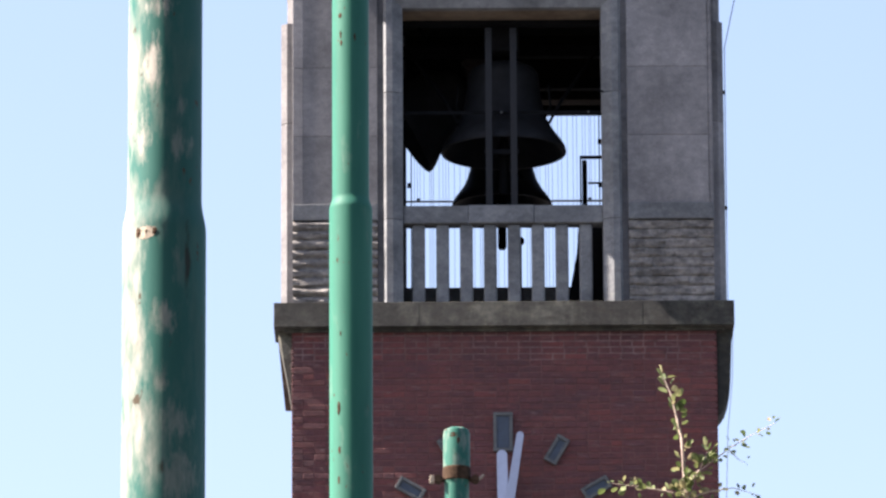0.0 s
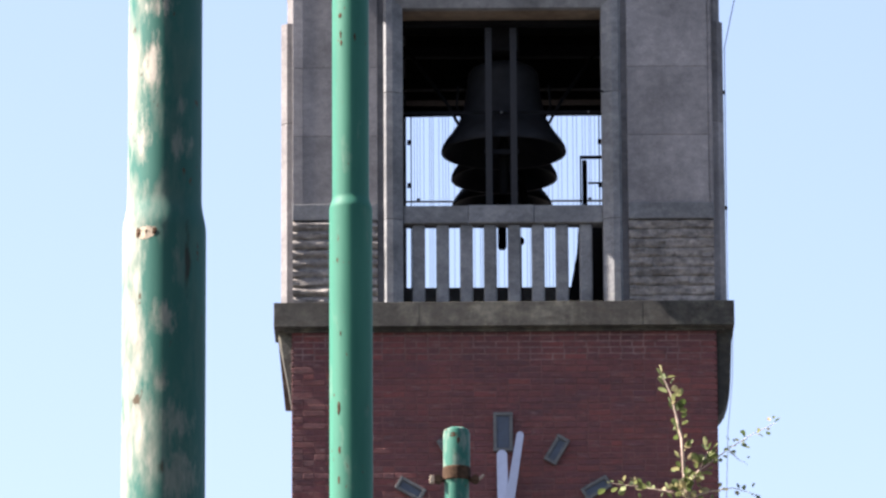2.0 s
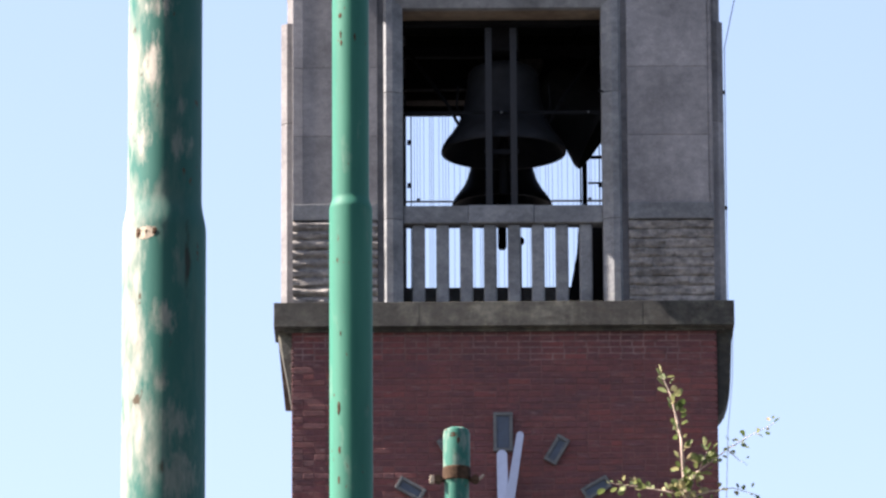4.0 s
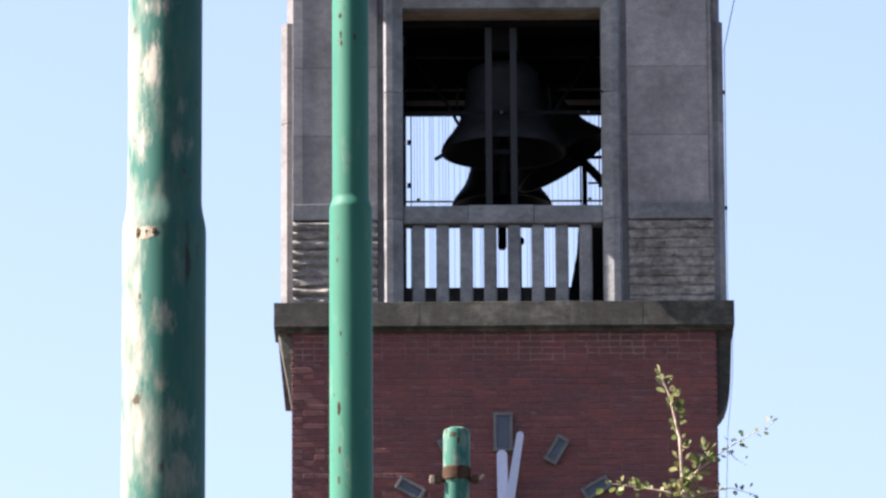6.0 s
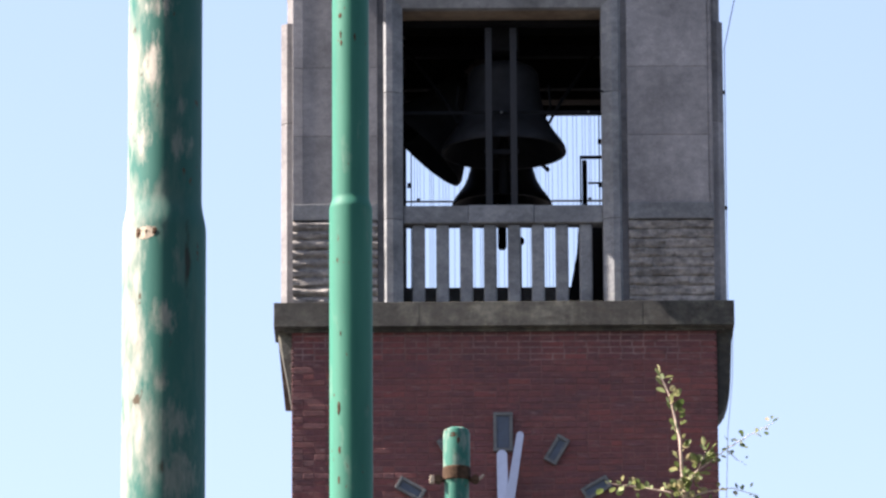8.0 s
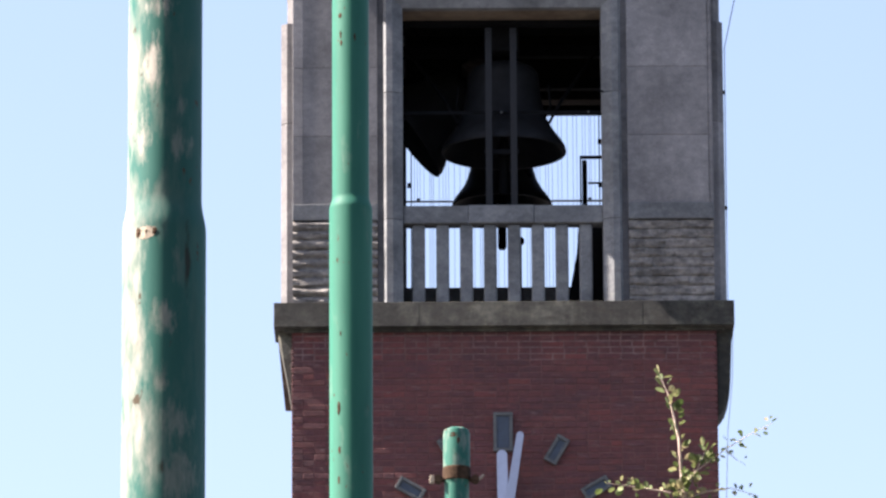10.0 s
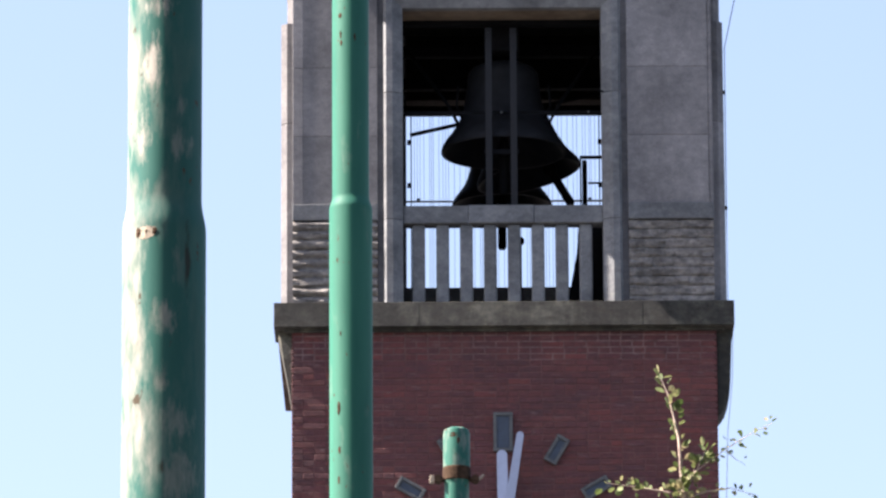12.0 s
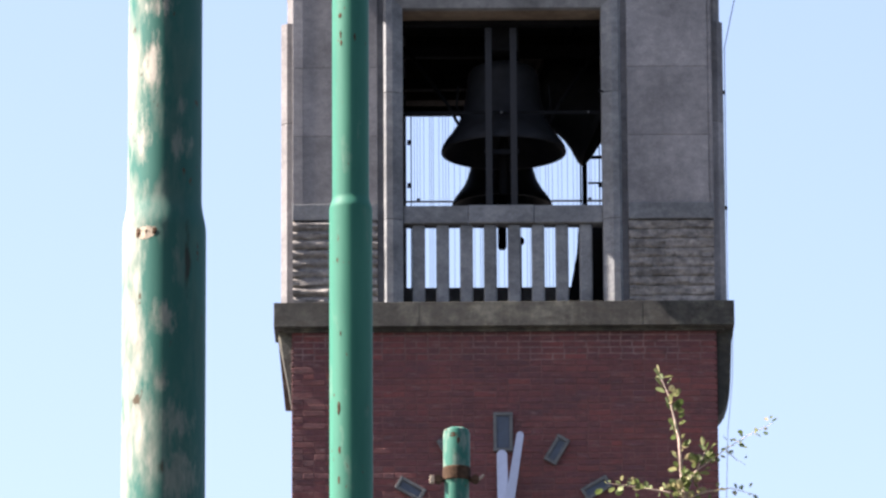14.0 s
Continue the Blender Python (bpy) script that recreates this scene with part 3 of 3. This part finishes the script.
def build_bell_frame():
    f = thing("steel_framework", pose(TX, TY, 0), "dark steel frame carrying the bells in the belfry", "bell frame")
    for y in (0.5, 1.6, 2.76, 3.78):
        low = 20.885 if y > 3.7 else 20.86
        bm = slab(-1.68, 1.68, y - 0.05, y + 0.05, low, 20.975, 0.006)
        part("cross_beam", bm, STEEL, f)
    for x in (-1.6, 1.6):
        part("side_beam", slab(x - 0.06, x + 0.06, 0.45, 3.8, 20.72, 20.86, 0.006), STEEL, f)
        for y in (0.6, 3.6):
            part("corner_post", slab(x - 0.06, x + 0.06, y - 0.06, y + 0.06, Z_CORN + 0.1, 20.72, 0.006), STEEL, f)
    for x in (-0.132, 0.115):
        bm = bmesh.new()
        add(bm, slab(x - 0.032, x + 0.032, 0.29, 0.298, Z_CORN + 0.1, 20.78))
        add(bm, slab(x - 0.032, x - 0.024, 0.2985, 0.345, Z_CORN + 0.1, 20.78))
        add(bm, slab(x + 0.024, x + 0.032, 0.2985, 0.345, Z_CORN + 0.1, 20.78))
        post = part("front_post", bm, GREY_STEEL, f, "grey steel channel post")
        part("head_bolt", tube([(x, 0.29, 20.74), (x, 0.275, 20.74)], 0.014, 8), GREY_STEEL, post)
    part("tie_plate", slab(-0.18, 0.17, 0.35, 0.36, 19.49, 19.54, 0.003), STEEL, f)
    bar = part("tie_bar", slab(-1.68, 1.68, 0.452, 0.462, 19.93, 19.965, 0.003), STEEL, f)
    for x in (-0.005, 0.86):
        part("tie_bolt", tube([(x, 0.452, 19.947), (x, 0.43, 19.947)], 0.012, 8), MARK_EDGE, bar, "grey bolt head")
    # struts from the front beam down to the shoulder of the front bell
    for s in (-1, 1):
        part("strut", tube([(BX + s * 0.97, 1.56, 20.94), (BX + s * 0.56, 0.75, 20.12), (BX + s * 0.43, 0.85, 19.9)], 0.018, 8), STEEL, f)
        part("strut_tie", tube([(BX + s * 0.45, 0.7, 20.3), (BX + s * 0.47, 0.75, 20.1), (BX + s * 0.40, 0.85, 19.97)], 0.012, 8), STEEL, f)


def build_screen():
    s = thing("bird_screen", pose(TX, TY, 0), "fine wire bird screen across the rear opening", "wire screen")
    y = DEPTH - 0.02
    part("bottom_bar", slab(-0.975, 1.09, y - 0.012, y + 0.012, 20.05, 20.066), BAR_PALE, s, "pale bottom bar")
    part("side_bar", slab(-0.93, -0.918, y - 0.01, y + 0.01, 19.05, 21.0), STEEL, s)
    part("side_bar", slab(1.05, 1.062, y - 0.01, y + 0.01, 19.05, 21.0), STEEL, s)
    for xx in (-0.85, 0.954):
        part("screen_lug", slab(xx - 0.018, xx + 0.018, y - 0.02, y + 0.005, 20.0665, 20.09, 0.004), STEEL, s)
    rnd = random.Random(3)
    x = -0.89
    while x < 1.04:
        part("wire", tube([(x, y, 19.05), (x, y, 21.01)], 0.0021, 4), GREY_STEEL, s)
        x += rnd.choice((0.02, 0.03, 0.04, 0.06))
    for z in (20.23, 20.70):
        for xx in (-0.945, 1.062):
            part("screen_clip", slab(xx - 0.02, xx + 0.02, y - 0.02, y + 0.02, z - 0.02, z + 0.03, 0.004), STEEL, s)


def build_handrail():
    h = thing("access_handrail", pose(TX, TY, 0), "dark steel handrail beside the access hatch", "handrail")
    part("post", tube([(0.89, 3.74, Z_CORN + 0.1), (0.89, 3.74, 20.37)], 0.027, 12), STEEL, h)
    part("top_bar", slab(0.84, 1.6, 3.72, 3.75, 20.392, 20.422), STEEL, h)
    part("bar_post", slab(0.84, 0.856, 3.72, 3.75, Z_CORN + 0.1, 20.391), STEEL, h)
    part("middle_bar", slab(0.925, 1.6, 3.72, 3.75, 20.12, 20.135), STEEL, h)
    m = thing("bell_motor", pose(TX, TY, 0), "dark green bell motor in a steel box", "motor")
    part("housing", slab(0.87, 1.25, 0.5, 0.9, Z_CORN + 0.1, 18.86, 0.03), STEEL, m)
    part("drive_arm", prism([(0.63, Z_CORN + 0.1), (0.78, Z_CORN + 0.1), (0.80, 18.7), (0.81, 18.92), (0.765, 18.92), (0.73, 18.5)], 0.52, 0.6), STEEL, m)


def build_rope_guide():
    g = thing("rope_guide", pose(TX, TY, 0), "small dark rope guide on a steel bracket", "bracket")
    part("bracket", slab(0.16, 0.185, 0.4, 0.43, Z_CORN + 0.1, 18.62), STEEL, g)
    part("pulley", tube([(0.172, 0.36, 18.6), (0.172, 0.40, 18.6)], 0.04, 16), STEEL, g)


build_rope_guide()
build_bell_frame()
build_screen()
build_handrail()


# ---------------------------------------------------------------- green poles
def build_pole(x, y, r0, r1, z_step, step_len, z_top, material, label, lean=0.0):
    p = thing("flagpole", pose(x, y, 0, 0, lean, 0), label, "pole", "row of green poles")
    prof = [(r0, 0.0), (r0, z_step - step_len)]
    for k in range(1, 8):
        f = k / 8
        prof.append((r0 + (r1 - r0) * (3 * f * f - 2 * f ** 3), z_step - step_len + step_len * f))
    prof += [(r1, z_step), (r1, z_top - 0.03), (r1 * 0.92, z_top - 0.01), (r1 * 0.6, z_top), (0.005, z_top + 0.004)]
    part("shaft", lathe(prof, 56), material, p, smooth=True)
    part("foot_plate", slab(-0.16, 0.16, -0.16, 0.16, 0.0, 0.03, 0.004), RUST, p)
    return p


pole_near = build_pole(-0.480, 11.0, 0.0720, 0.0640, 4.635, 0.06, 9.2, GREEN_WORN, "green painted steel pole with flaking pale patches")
pole_mid = build_pole(-0.303, 21.0, 0.0707, 0.0605, 7.405, 0.045, 9.22, GREEN_CLEAN, "clean green painted steel pole with few rust spots")
pole_far = build_pole(0.062, 32.0, 0.061, 0.067, 8.99, 0.03, 9.25, GREEN_FAR, "green painted pole end with rusty collar")


def skin_patch(r, ang, z, w, h, seed):
    """A thin irregular patch lying on a pole of radius r."""
    bm = bmesh.new()
    n, rim = 44, []
    for k in range(n):
        a = k * math.tau / n
        q = 0.5 * (1 + 0.35 * noise.noise(Vector((math.cos(a) * 2, math.sin(a) * 2, seed * 5.3))) + 0.3 * noise.noise(Vector((math.cos(a) * 6, math.sin(a) * 6, seed * 2.1))))
        th = radians(ang) + q * w * math.cos(a) / r
        rim.append(((r) * math.cos(th), (r) * math.sin(th), z + q * h * math.sin(a)))
    c = bm.verts.new(((r + 0.0006) * math.cos(radians(ang)), (r + 0.0006) * math.sin(radians(ang)), z))
    vs = [bm.verts.new(p) for p in rim]
    for k in range(n):
        bm.faces.new((vs[k], vs[(k + 1) % n], c))
    return bm


def rust_patch():
    chip = part("paint_chip", skin_patch(0.0722, -113, 4.563, 0.034, 0.024, 1), CHIP, pole_near, "bare patch at the old weld")
    for ang, w, h in ((-126, 0.009, 0.018), (-101, 0.008, 0.013), (-113, 0.004, 0.008)):
        part("rust_spot", skin_patch(0.0727, ang, 4.564, w, h, 2), RUST, chip)
    for ang, z, w, h, seed in ((-124, 8.016, 0.0124, 0.017, 4), (-122, 7.951, 0.00744, 0.0255, 5), (-120, 7.921, 0.00868, 0.0187, 6), (-76, 7.939, 0.00744, 0.0255, 7)):
        part("rust_spot", skin_patch(0.0609, ang, z, w, h, seed), RUST, pole_mid, "brown rust spot")
    for ang, z, w, h, seed in ((-124, 6.676, 0.0124, 0.0425, 8), (-122, 6.536, 0.00992, 0.0255, 9), (-128, 7.176, 0.00744, 0.017, 10), (-118, 6.926, 0.0062, 0.0153, 11), (-124, 6.436, 0.00744, 0.0255, 12)):
        part("rust_spot", skin_patch(0.0711, ang, z, w, h, seed), RUST, pole_mid, "brown rust spot")
    bm = lathe([(0.0665, 8.98), (0.0695, 8.985), (0.0695, 9.045), (0.0665, 9.05)], 40)
    part("collar", bm, RUST, pole_far, "rusty collar")
    for s in (-1, 1):
        lug = part("lug", tube([(s * 0.06, -0.02, 8.985), (s * 0.1, -0.02, 8.982)], [0.014, 0.012], 8), RUST, pole_far, "rusty rope lug")
        part("eye", tube([(s * 0.092, -0.045, 8.985), (s * 0.092, 0.005, 8.985)], 0.02, 10), RUST, lug)
        if s < 0:
            part("cleat_plate", slab(-0.135, -0.112, -0.028, -0.012, 8.965, 9.005, 0.004), CHIP, lug, "pale bent plate")
        else:
            part("cleat_tip", tube([(0.1, -0.02, 8.985), (0.118, -0.02, 8.992), (0.134, -0.02, 9.01)], [0.01, 0.008, 0.005], 8), CHIP, lug, "pale bent tip")
    for x, z, w, h, sd in ((-0.02, 9.205, 0.045, 0.022, 3), (0.012, 9.175, 0.016, 0.03, 8)):
        part("rust_stain", skin_patch(0.0674, -90 + x * 600, z, w, h, sd), RUST, pole_far, "brown rust stain")


rust_patch()


# ---------------------------------------------------------------- young tree
def leaf_mesh():
    bm = bmesh.new()
    out = [(0, 0), (0.26, 0.25), (0.36, 0.6), (0.22, 0.9), (0, 1.0), (-0.22, 0.9), (-0.36, 0.6), (-0.26, 0.25)]
    rim = [bm.verts.new((x, y, 0.12 * abs(x) - 0.12 * (y - 0.5) ** 2)) for x, y in out]
    mid = bm.verts.new((0, 0.55, -0.06))
    for k in range(8):
        bm.faces.new((rim[k], rim[(k + 1) % 8], mid))
    me = bpy.data.meshes.new("leaf")
    bm.to_mesh(me)
    bm.free()
    me.materials.append(LEAF)
    return me


TREE = (0.62, 16.0)
tree = thing("young_tree", pose(*TREE, 0), "young tree with thin shoots and small fresh leaves", "tree")


def build_tree():
    rnd = random.Random(11)
    part("trunk", tube([(0, 0, -0.05), (0.02, 0.02, 1.2), (-0.03, 0, 2.4), (-0.02, 0.03, 3.6), (-0.01, 0.0, 4.6), (-0.02, 0, 5.16)], [0.09, 0.075, 0.06, 0.042, 0.022, 0.008], 12), OLD_BARK, tree, smooth=True)
    tips = []
    for k in range(24):
        f = k / 24
        z, a, ln = 1.7 + 2.9 * f, k * 2.4, 1.25 - 0.75 * f
        d = Vector((math.cos(a), math.sin(a), 0))
        p0 = Vector((-0.01, 0.01, z))
        pts = [p0, p0 + d * ln * 0.4 + Vector((0, 0, 0.14)), p0 + d * ln * 0.75 + Vector((0, 0, 0.28)), p0 + d * ln + Vector((0, 0, 0.36))]
        limb = part("limb", tube(pts, [0.026 - 0.012 * f, 0.018 - 0.008 * f, 0.011 - 0.005 * f, 0.004], 7), OLD_BARK, tree, smooth=True)
        for m in range(6):
            g = 0.3 + 0.7 * m / 5
            q0 = pts[1].lerp(pts[3], max(0, (g - 0.4) / 0.6)) if g > 0.4 else pts[0].lerp(pts[1], g / 0.4)
            aim = (d * rnd.uniform(0.2, 0.9) + Vector((rnd.uniform(-1, 1), rnd.uniform(-1, 1), rnd.uniform(0.1, 0.7)))).normalized()
            q1 = q0 + aim * rnd.uniform(0.18, 0.34) * (1 - 0.4 * f)
            part("twig", tube([q0, q0.lerp(q1, 0.5) + Vector((0, 0, 0.015)), q1], [0.005, 0.004, 0.002], 5), BARK, limb)
            tips += [q0.lerp(q1, t) for t in (0.25, 0.5, 0.75, 1.0)]
    verts, faces = [], []
    for c in tips:
        for _ in range(26):
            p = c + Vector((rnd.gauss(0, 0.06), rnd.gauss(0, 0.06), rnd.gauss(0, 0.05)))
            if p.z > 1.45 + 0.228 * (TREE[1] + p.y):      # the crown ends here; only shoots rise above it
                continue
            q = Euler((rnd.uniform(0, 6), rnd.uniform(0, 6), rnd.uniform(0, 6))).to_matrix()
            s = rnd.uniform(0.024, 0.042)
            n = len(verts)
            verts += [p + q @ Vector(v) * s for v in ((0, 0, 0), (0.38, 0.5, 0.06), (0, 1, 0), (-0.38, 0.5, 0.06))]
            faces += [(n, n + 1, n + 2), (n, n + 2, n + 3)]
    me = bpy.data.meshes.new("crown")
    me.from_pydata([tuple(v) for v in verts], [], faces)
    me.materials.append(CROWN_LEAF)
    c = new("crown", me)
    c.parent = tree
    tagged(c, "loose crown of small fresh leaves", kind="stuff")


def zp(y):
    return 5.247 + (882 - y) * 0.00144


def xp(x):
    return (x - 784) / 706 - TREE[0]


LEAF_MESH = leaf_mesh()


def build_shoot(line, r0, leaves, seed, size=0.021, y_off=0.0):
    """A shoot through points given across and up; leaves stand along its outer part."""
    rnd = random.Random(seed)
    pts = [Vector((x, y_off + 0.015 * math.sin(3 * i + seed), z)) for i, (x, z) in enumerate(line)]
    base = pts[0].copy()
    pts = [p - base for p in pts]
    n = len(pts)
    ob = part("shoot", tube(pts, [r0 * (1 - 0.8 * i / (n - 1)) for i in range(n)], 7), BARK, tree, "thin leafy shoot", smooth=True)
    ob.location = base
    total = [0]
    for a, b in zip(pts, pts[1:]):
        total.append(total[-1] + (b - a).length)
    for k in range(leaves):
        f = (0.08 + 0.92 * (k / max(1, leaves - 1))) * total[-1]
        i = max(j for j in range(n - 1) if total[j] <= f + 1e-9)
        p = pts[i].lerp(pts[i + 1], (f - total[i]) / (total[i + 1] - total[i]))
        d = (pts[i + 1] - pts[i]).normalized()
        for _ in range(rnd.choice((1, 1, 2))):
            side = Vector((rnd.uniform(-1, 1), rnd.uniform(-1, 1), rnd.uniform(-0.6, 0.9))).normalized()
            aim = (side + d * 0.4).normalized()
            lf = new("leaf", LEAF_MESH)
            lf.parent = ob
            s = size * rnd.uniform(0.6, 1.15)
            rot = aim.to_track_quat("Y", "Z") @ Euler((0, rnd.uniform(-1.2, 1.2), 0)).to_quaternion()
            lf.matrix_basis = Matrix.LocRotScale(p + side * rnd.uniform(0.003, 0.02), rot, (s, s, s))
    return ob


build_tree()
TOP = [(xp(1208), 5.12), (xp(1208), zp(882)), (xp(1204), zp(830)), (xp(1201), zp(780)), (xp(1192), zp(735)), (xp(1183), zp(700)), (xp(1170), zp(668))]
shoots = [
    build_shoot(TOP, 0.0062, 62, 1, 0.026),
    build_shoot([(xp(1208), 5.27), (xp(1228), zp(840)), (xp(1262), zp(812)), (xp(1282), zp(800)), (xp(1322), zp(772)), (xp(1366), zp(754))], 0.0023, 34, 2, 0.016),
    build_shoot([(xp(1206), zp(880)), (xp(1170), zp(872)), (xp(1120), zp(862)), (xp(1072), zp(858))], 0.0032, 22, 3, 0.022),
    build_shoot([(xp(1210), zp(888)), (xp(1245), zp(872)), (xp(1290), zp(868)), (xp(1338), zp(880))], 0.0025, 18, 4, 0.019),
    build_shoot([(xp(1210), zp(884)), (xp(1222), zp(850)), (xp(1240), zp(820)), (xp(1246), zp(800))], 0.003, 26, 5, 0.028),
    build_shoot([(xp(1283), zp(800)), (xp(1300), zp(815)), (xp(1308), zp(822))], 0.0015, 3, 6, 0.01),
]


# ---------------------------------------------------------------- laid bricks of the clock wall
def brick_data(length, name):
    bm, c = bmesh.new(), 0.003
    w, h = length / 2, 0.026
    back = [bm.verts.new((x, 0.07, z)) for x, z in ((-w, -h), (w, -h), (w, h), (-w, h))]
    mid = [bm.verts.new((x, c, z)) for x, z in ((-w, -h), (w, -h), (w, h), (-w, h))]
    front = [bm.verts.new((x, 0.0, z)) for x, z in ((-w + c, -h + c), (w - c, -h + c), (w - c, h - c), (-w + c, h - c))]
    bm.faces.new(front)
    for k in range(4):
        j = (k + 1) % 4
        bm.faces.new((mid[k], mid[j], front[j], front[k])), bm.faces.new((back[k], back[j], mid[j], mid[k]))
    bmesh.ops.recalc_face_normals(bm, faces=bm.faces[:])
    me = bpy.data.meshes.new(name)
    bm.to_mesh(me)
    bm.free()
    me.materials.append(BRICK)
    return me


def lay_bricks():
    wall = bpy.data.objects["clock_wall"]
    rnd = random.Random(21)
    L, pitch = 0.212, 0.0625
    full, half = brick_data(L, "brick"), brick_data(0.103, "brick_half")
    verts, faces, made = [], [], 0
    rows = int((Z_BRICK - Z_FACE0) / pitch)
    for r in range(rows):
        z = Z_BRICK - pitch * (r + 0.5) - 0.002
        x = -HALF
        k = r % 2
        while x < HALF - 0.04:
            ln = 0.103 if (x == -HALF and k) or rnd.random() < 0.5 else L
            kind, end = ln, x + ln
            if HALF - end < 0.075:      # the last brick of the course is cut to the corner
                end = HALF
            ln = end - x
            cx = x + ln / 2
            dy = max(-0.004, min(0.0008, rnd.gauss(-0.0005, 0.0018))) - (rnd.uniform(0.001, 0.004) if rnd.random() < 0.035 else 0)
            tilt = rnd.gauss(0, 0.004)
            if made < 300:
                b = new("brick", full if kind == L else half)
                b.parent = wall
                b.matrix_basis = Matrix.Translation((cx, dy, z + rnd.gauss(0, 0.0012))) @ Euler((rnd.gauss(0, 0.01), tilt * 0.4, tilt * 0.6)).to_matrix().to_4x4() @ Matrix.Diagonal((ln / kind, 1, 1, 1))
                made += 1
            else:
                n, w, h, c = len(verts), ln / 2, 0.026, 0.003
                zz = z + rnd.gauss(0, 0.0012)
                for yy, e in ((0.07, 0), (c, 0), (0.0, c)):
                    verts += [(cx + sx * (w - e), dy + yy + tilt * sx * w, zz + sz * (h - e)) for sx, sz in ((-1, -1), (1, -1), (1, 1), (-1, 1))]
                faces.append((n + 8, n + 9, n + 10, n + 11))
                for a in range(4):
                    d = (a + 1) % 4
                    faces += [(n + 4 + a, n + 4 + d, n + 8 + d, n + 8 + a), (n + a, n + d, n + 4 + d, n + 4 + a)]
            x = cx + ln / 2 + 0.0095
    me = bpy.data.meshes.new("lower_bricks")
    me.from_pydata(verts, [], faces)
    me.materials.append(BRICK_JOINED)
    ob = new("lower_bricks", me)
    ob.parent = wall
    tagged(ob, "dark red bricks around the clock", kind="stuff")


lay_bricks()


# ---------------------------------------------------------------- what moves
SWING, LEAN, PERIOD, CROSSING = 60.3, 0.7, 2.52, 0.74


def swing_at(t):
    ph = math.tau * (t - CROSSING) / PERIOD
    ph -= 0.065 * max(0.0, math.cos(ph + 0.6))      # it lingers a little before it falls back to the right
    return LEAN + SWING * math.sin(ph)


# lean of the clapper against its bell over one period, from the crossing to the right
BEAT = ((0.0, -11.0), (0.03, 2.0), (0.082, 12.0), (0.25, 16.0), (0.43, 21.5), (0.49, 16.0), (0.53, 2.0), (0.56, -5.0), (0.6, -6.0), (0.75, -11.0), (0.92, -16.0), (0.96, -21.0), (1.0, -11.0))


def clapper_at(t):
    """The clapper falls across just after the bell passes its lowest point, then leans further out to the turn."""
    ph = ((t - CROSSING) / PERIOD) % 1
    for (a, va), (b, vb) in zip(BEAT, BEAT[1:]):
        if ph <= b:
            f = (ph - a) / (b - a)
            return va + (vb - va) * f


def tree_lean(t):
    """The air eases the tree a little to one side, in two steps."""
    def step(a, b):
        f = min(1, max(0, (t - a) / (b - a)))
        return f * f * (3 - 2 * f)
    return -0.05 * step(3.0, 5.4) - 0.024 * step(7.6, 10.2) + 0.004 * math.sin(1.9 * t)


def motions():
    times = [k / 10 for k in range(141)]
    home = bell_swinging.location.copy()
    walk(bell_swinging, [(t, Matrix.Translation(home) @ Matrix.Rotation(radians(-swing_at(t)), 4, "Y")) for t in times])
    hang = swing_clapper.location.copy()
    walk(swing_clapper, [(t, Matrix.Translation(hang) @ Matrix.Rotation(radians(-clapper_at(t)), 4, "Y")) for t in times])
    foot = tree.location.copy()
    walk(tree, [(t / 2, Matrix.Translation(foot) @ Matrix.Rotation(radians(tree_lean(t / 2)), 4, "Y")) for t in range(29)])


motions()
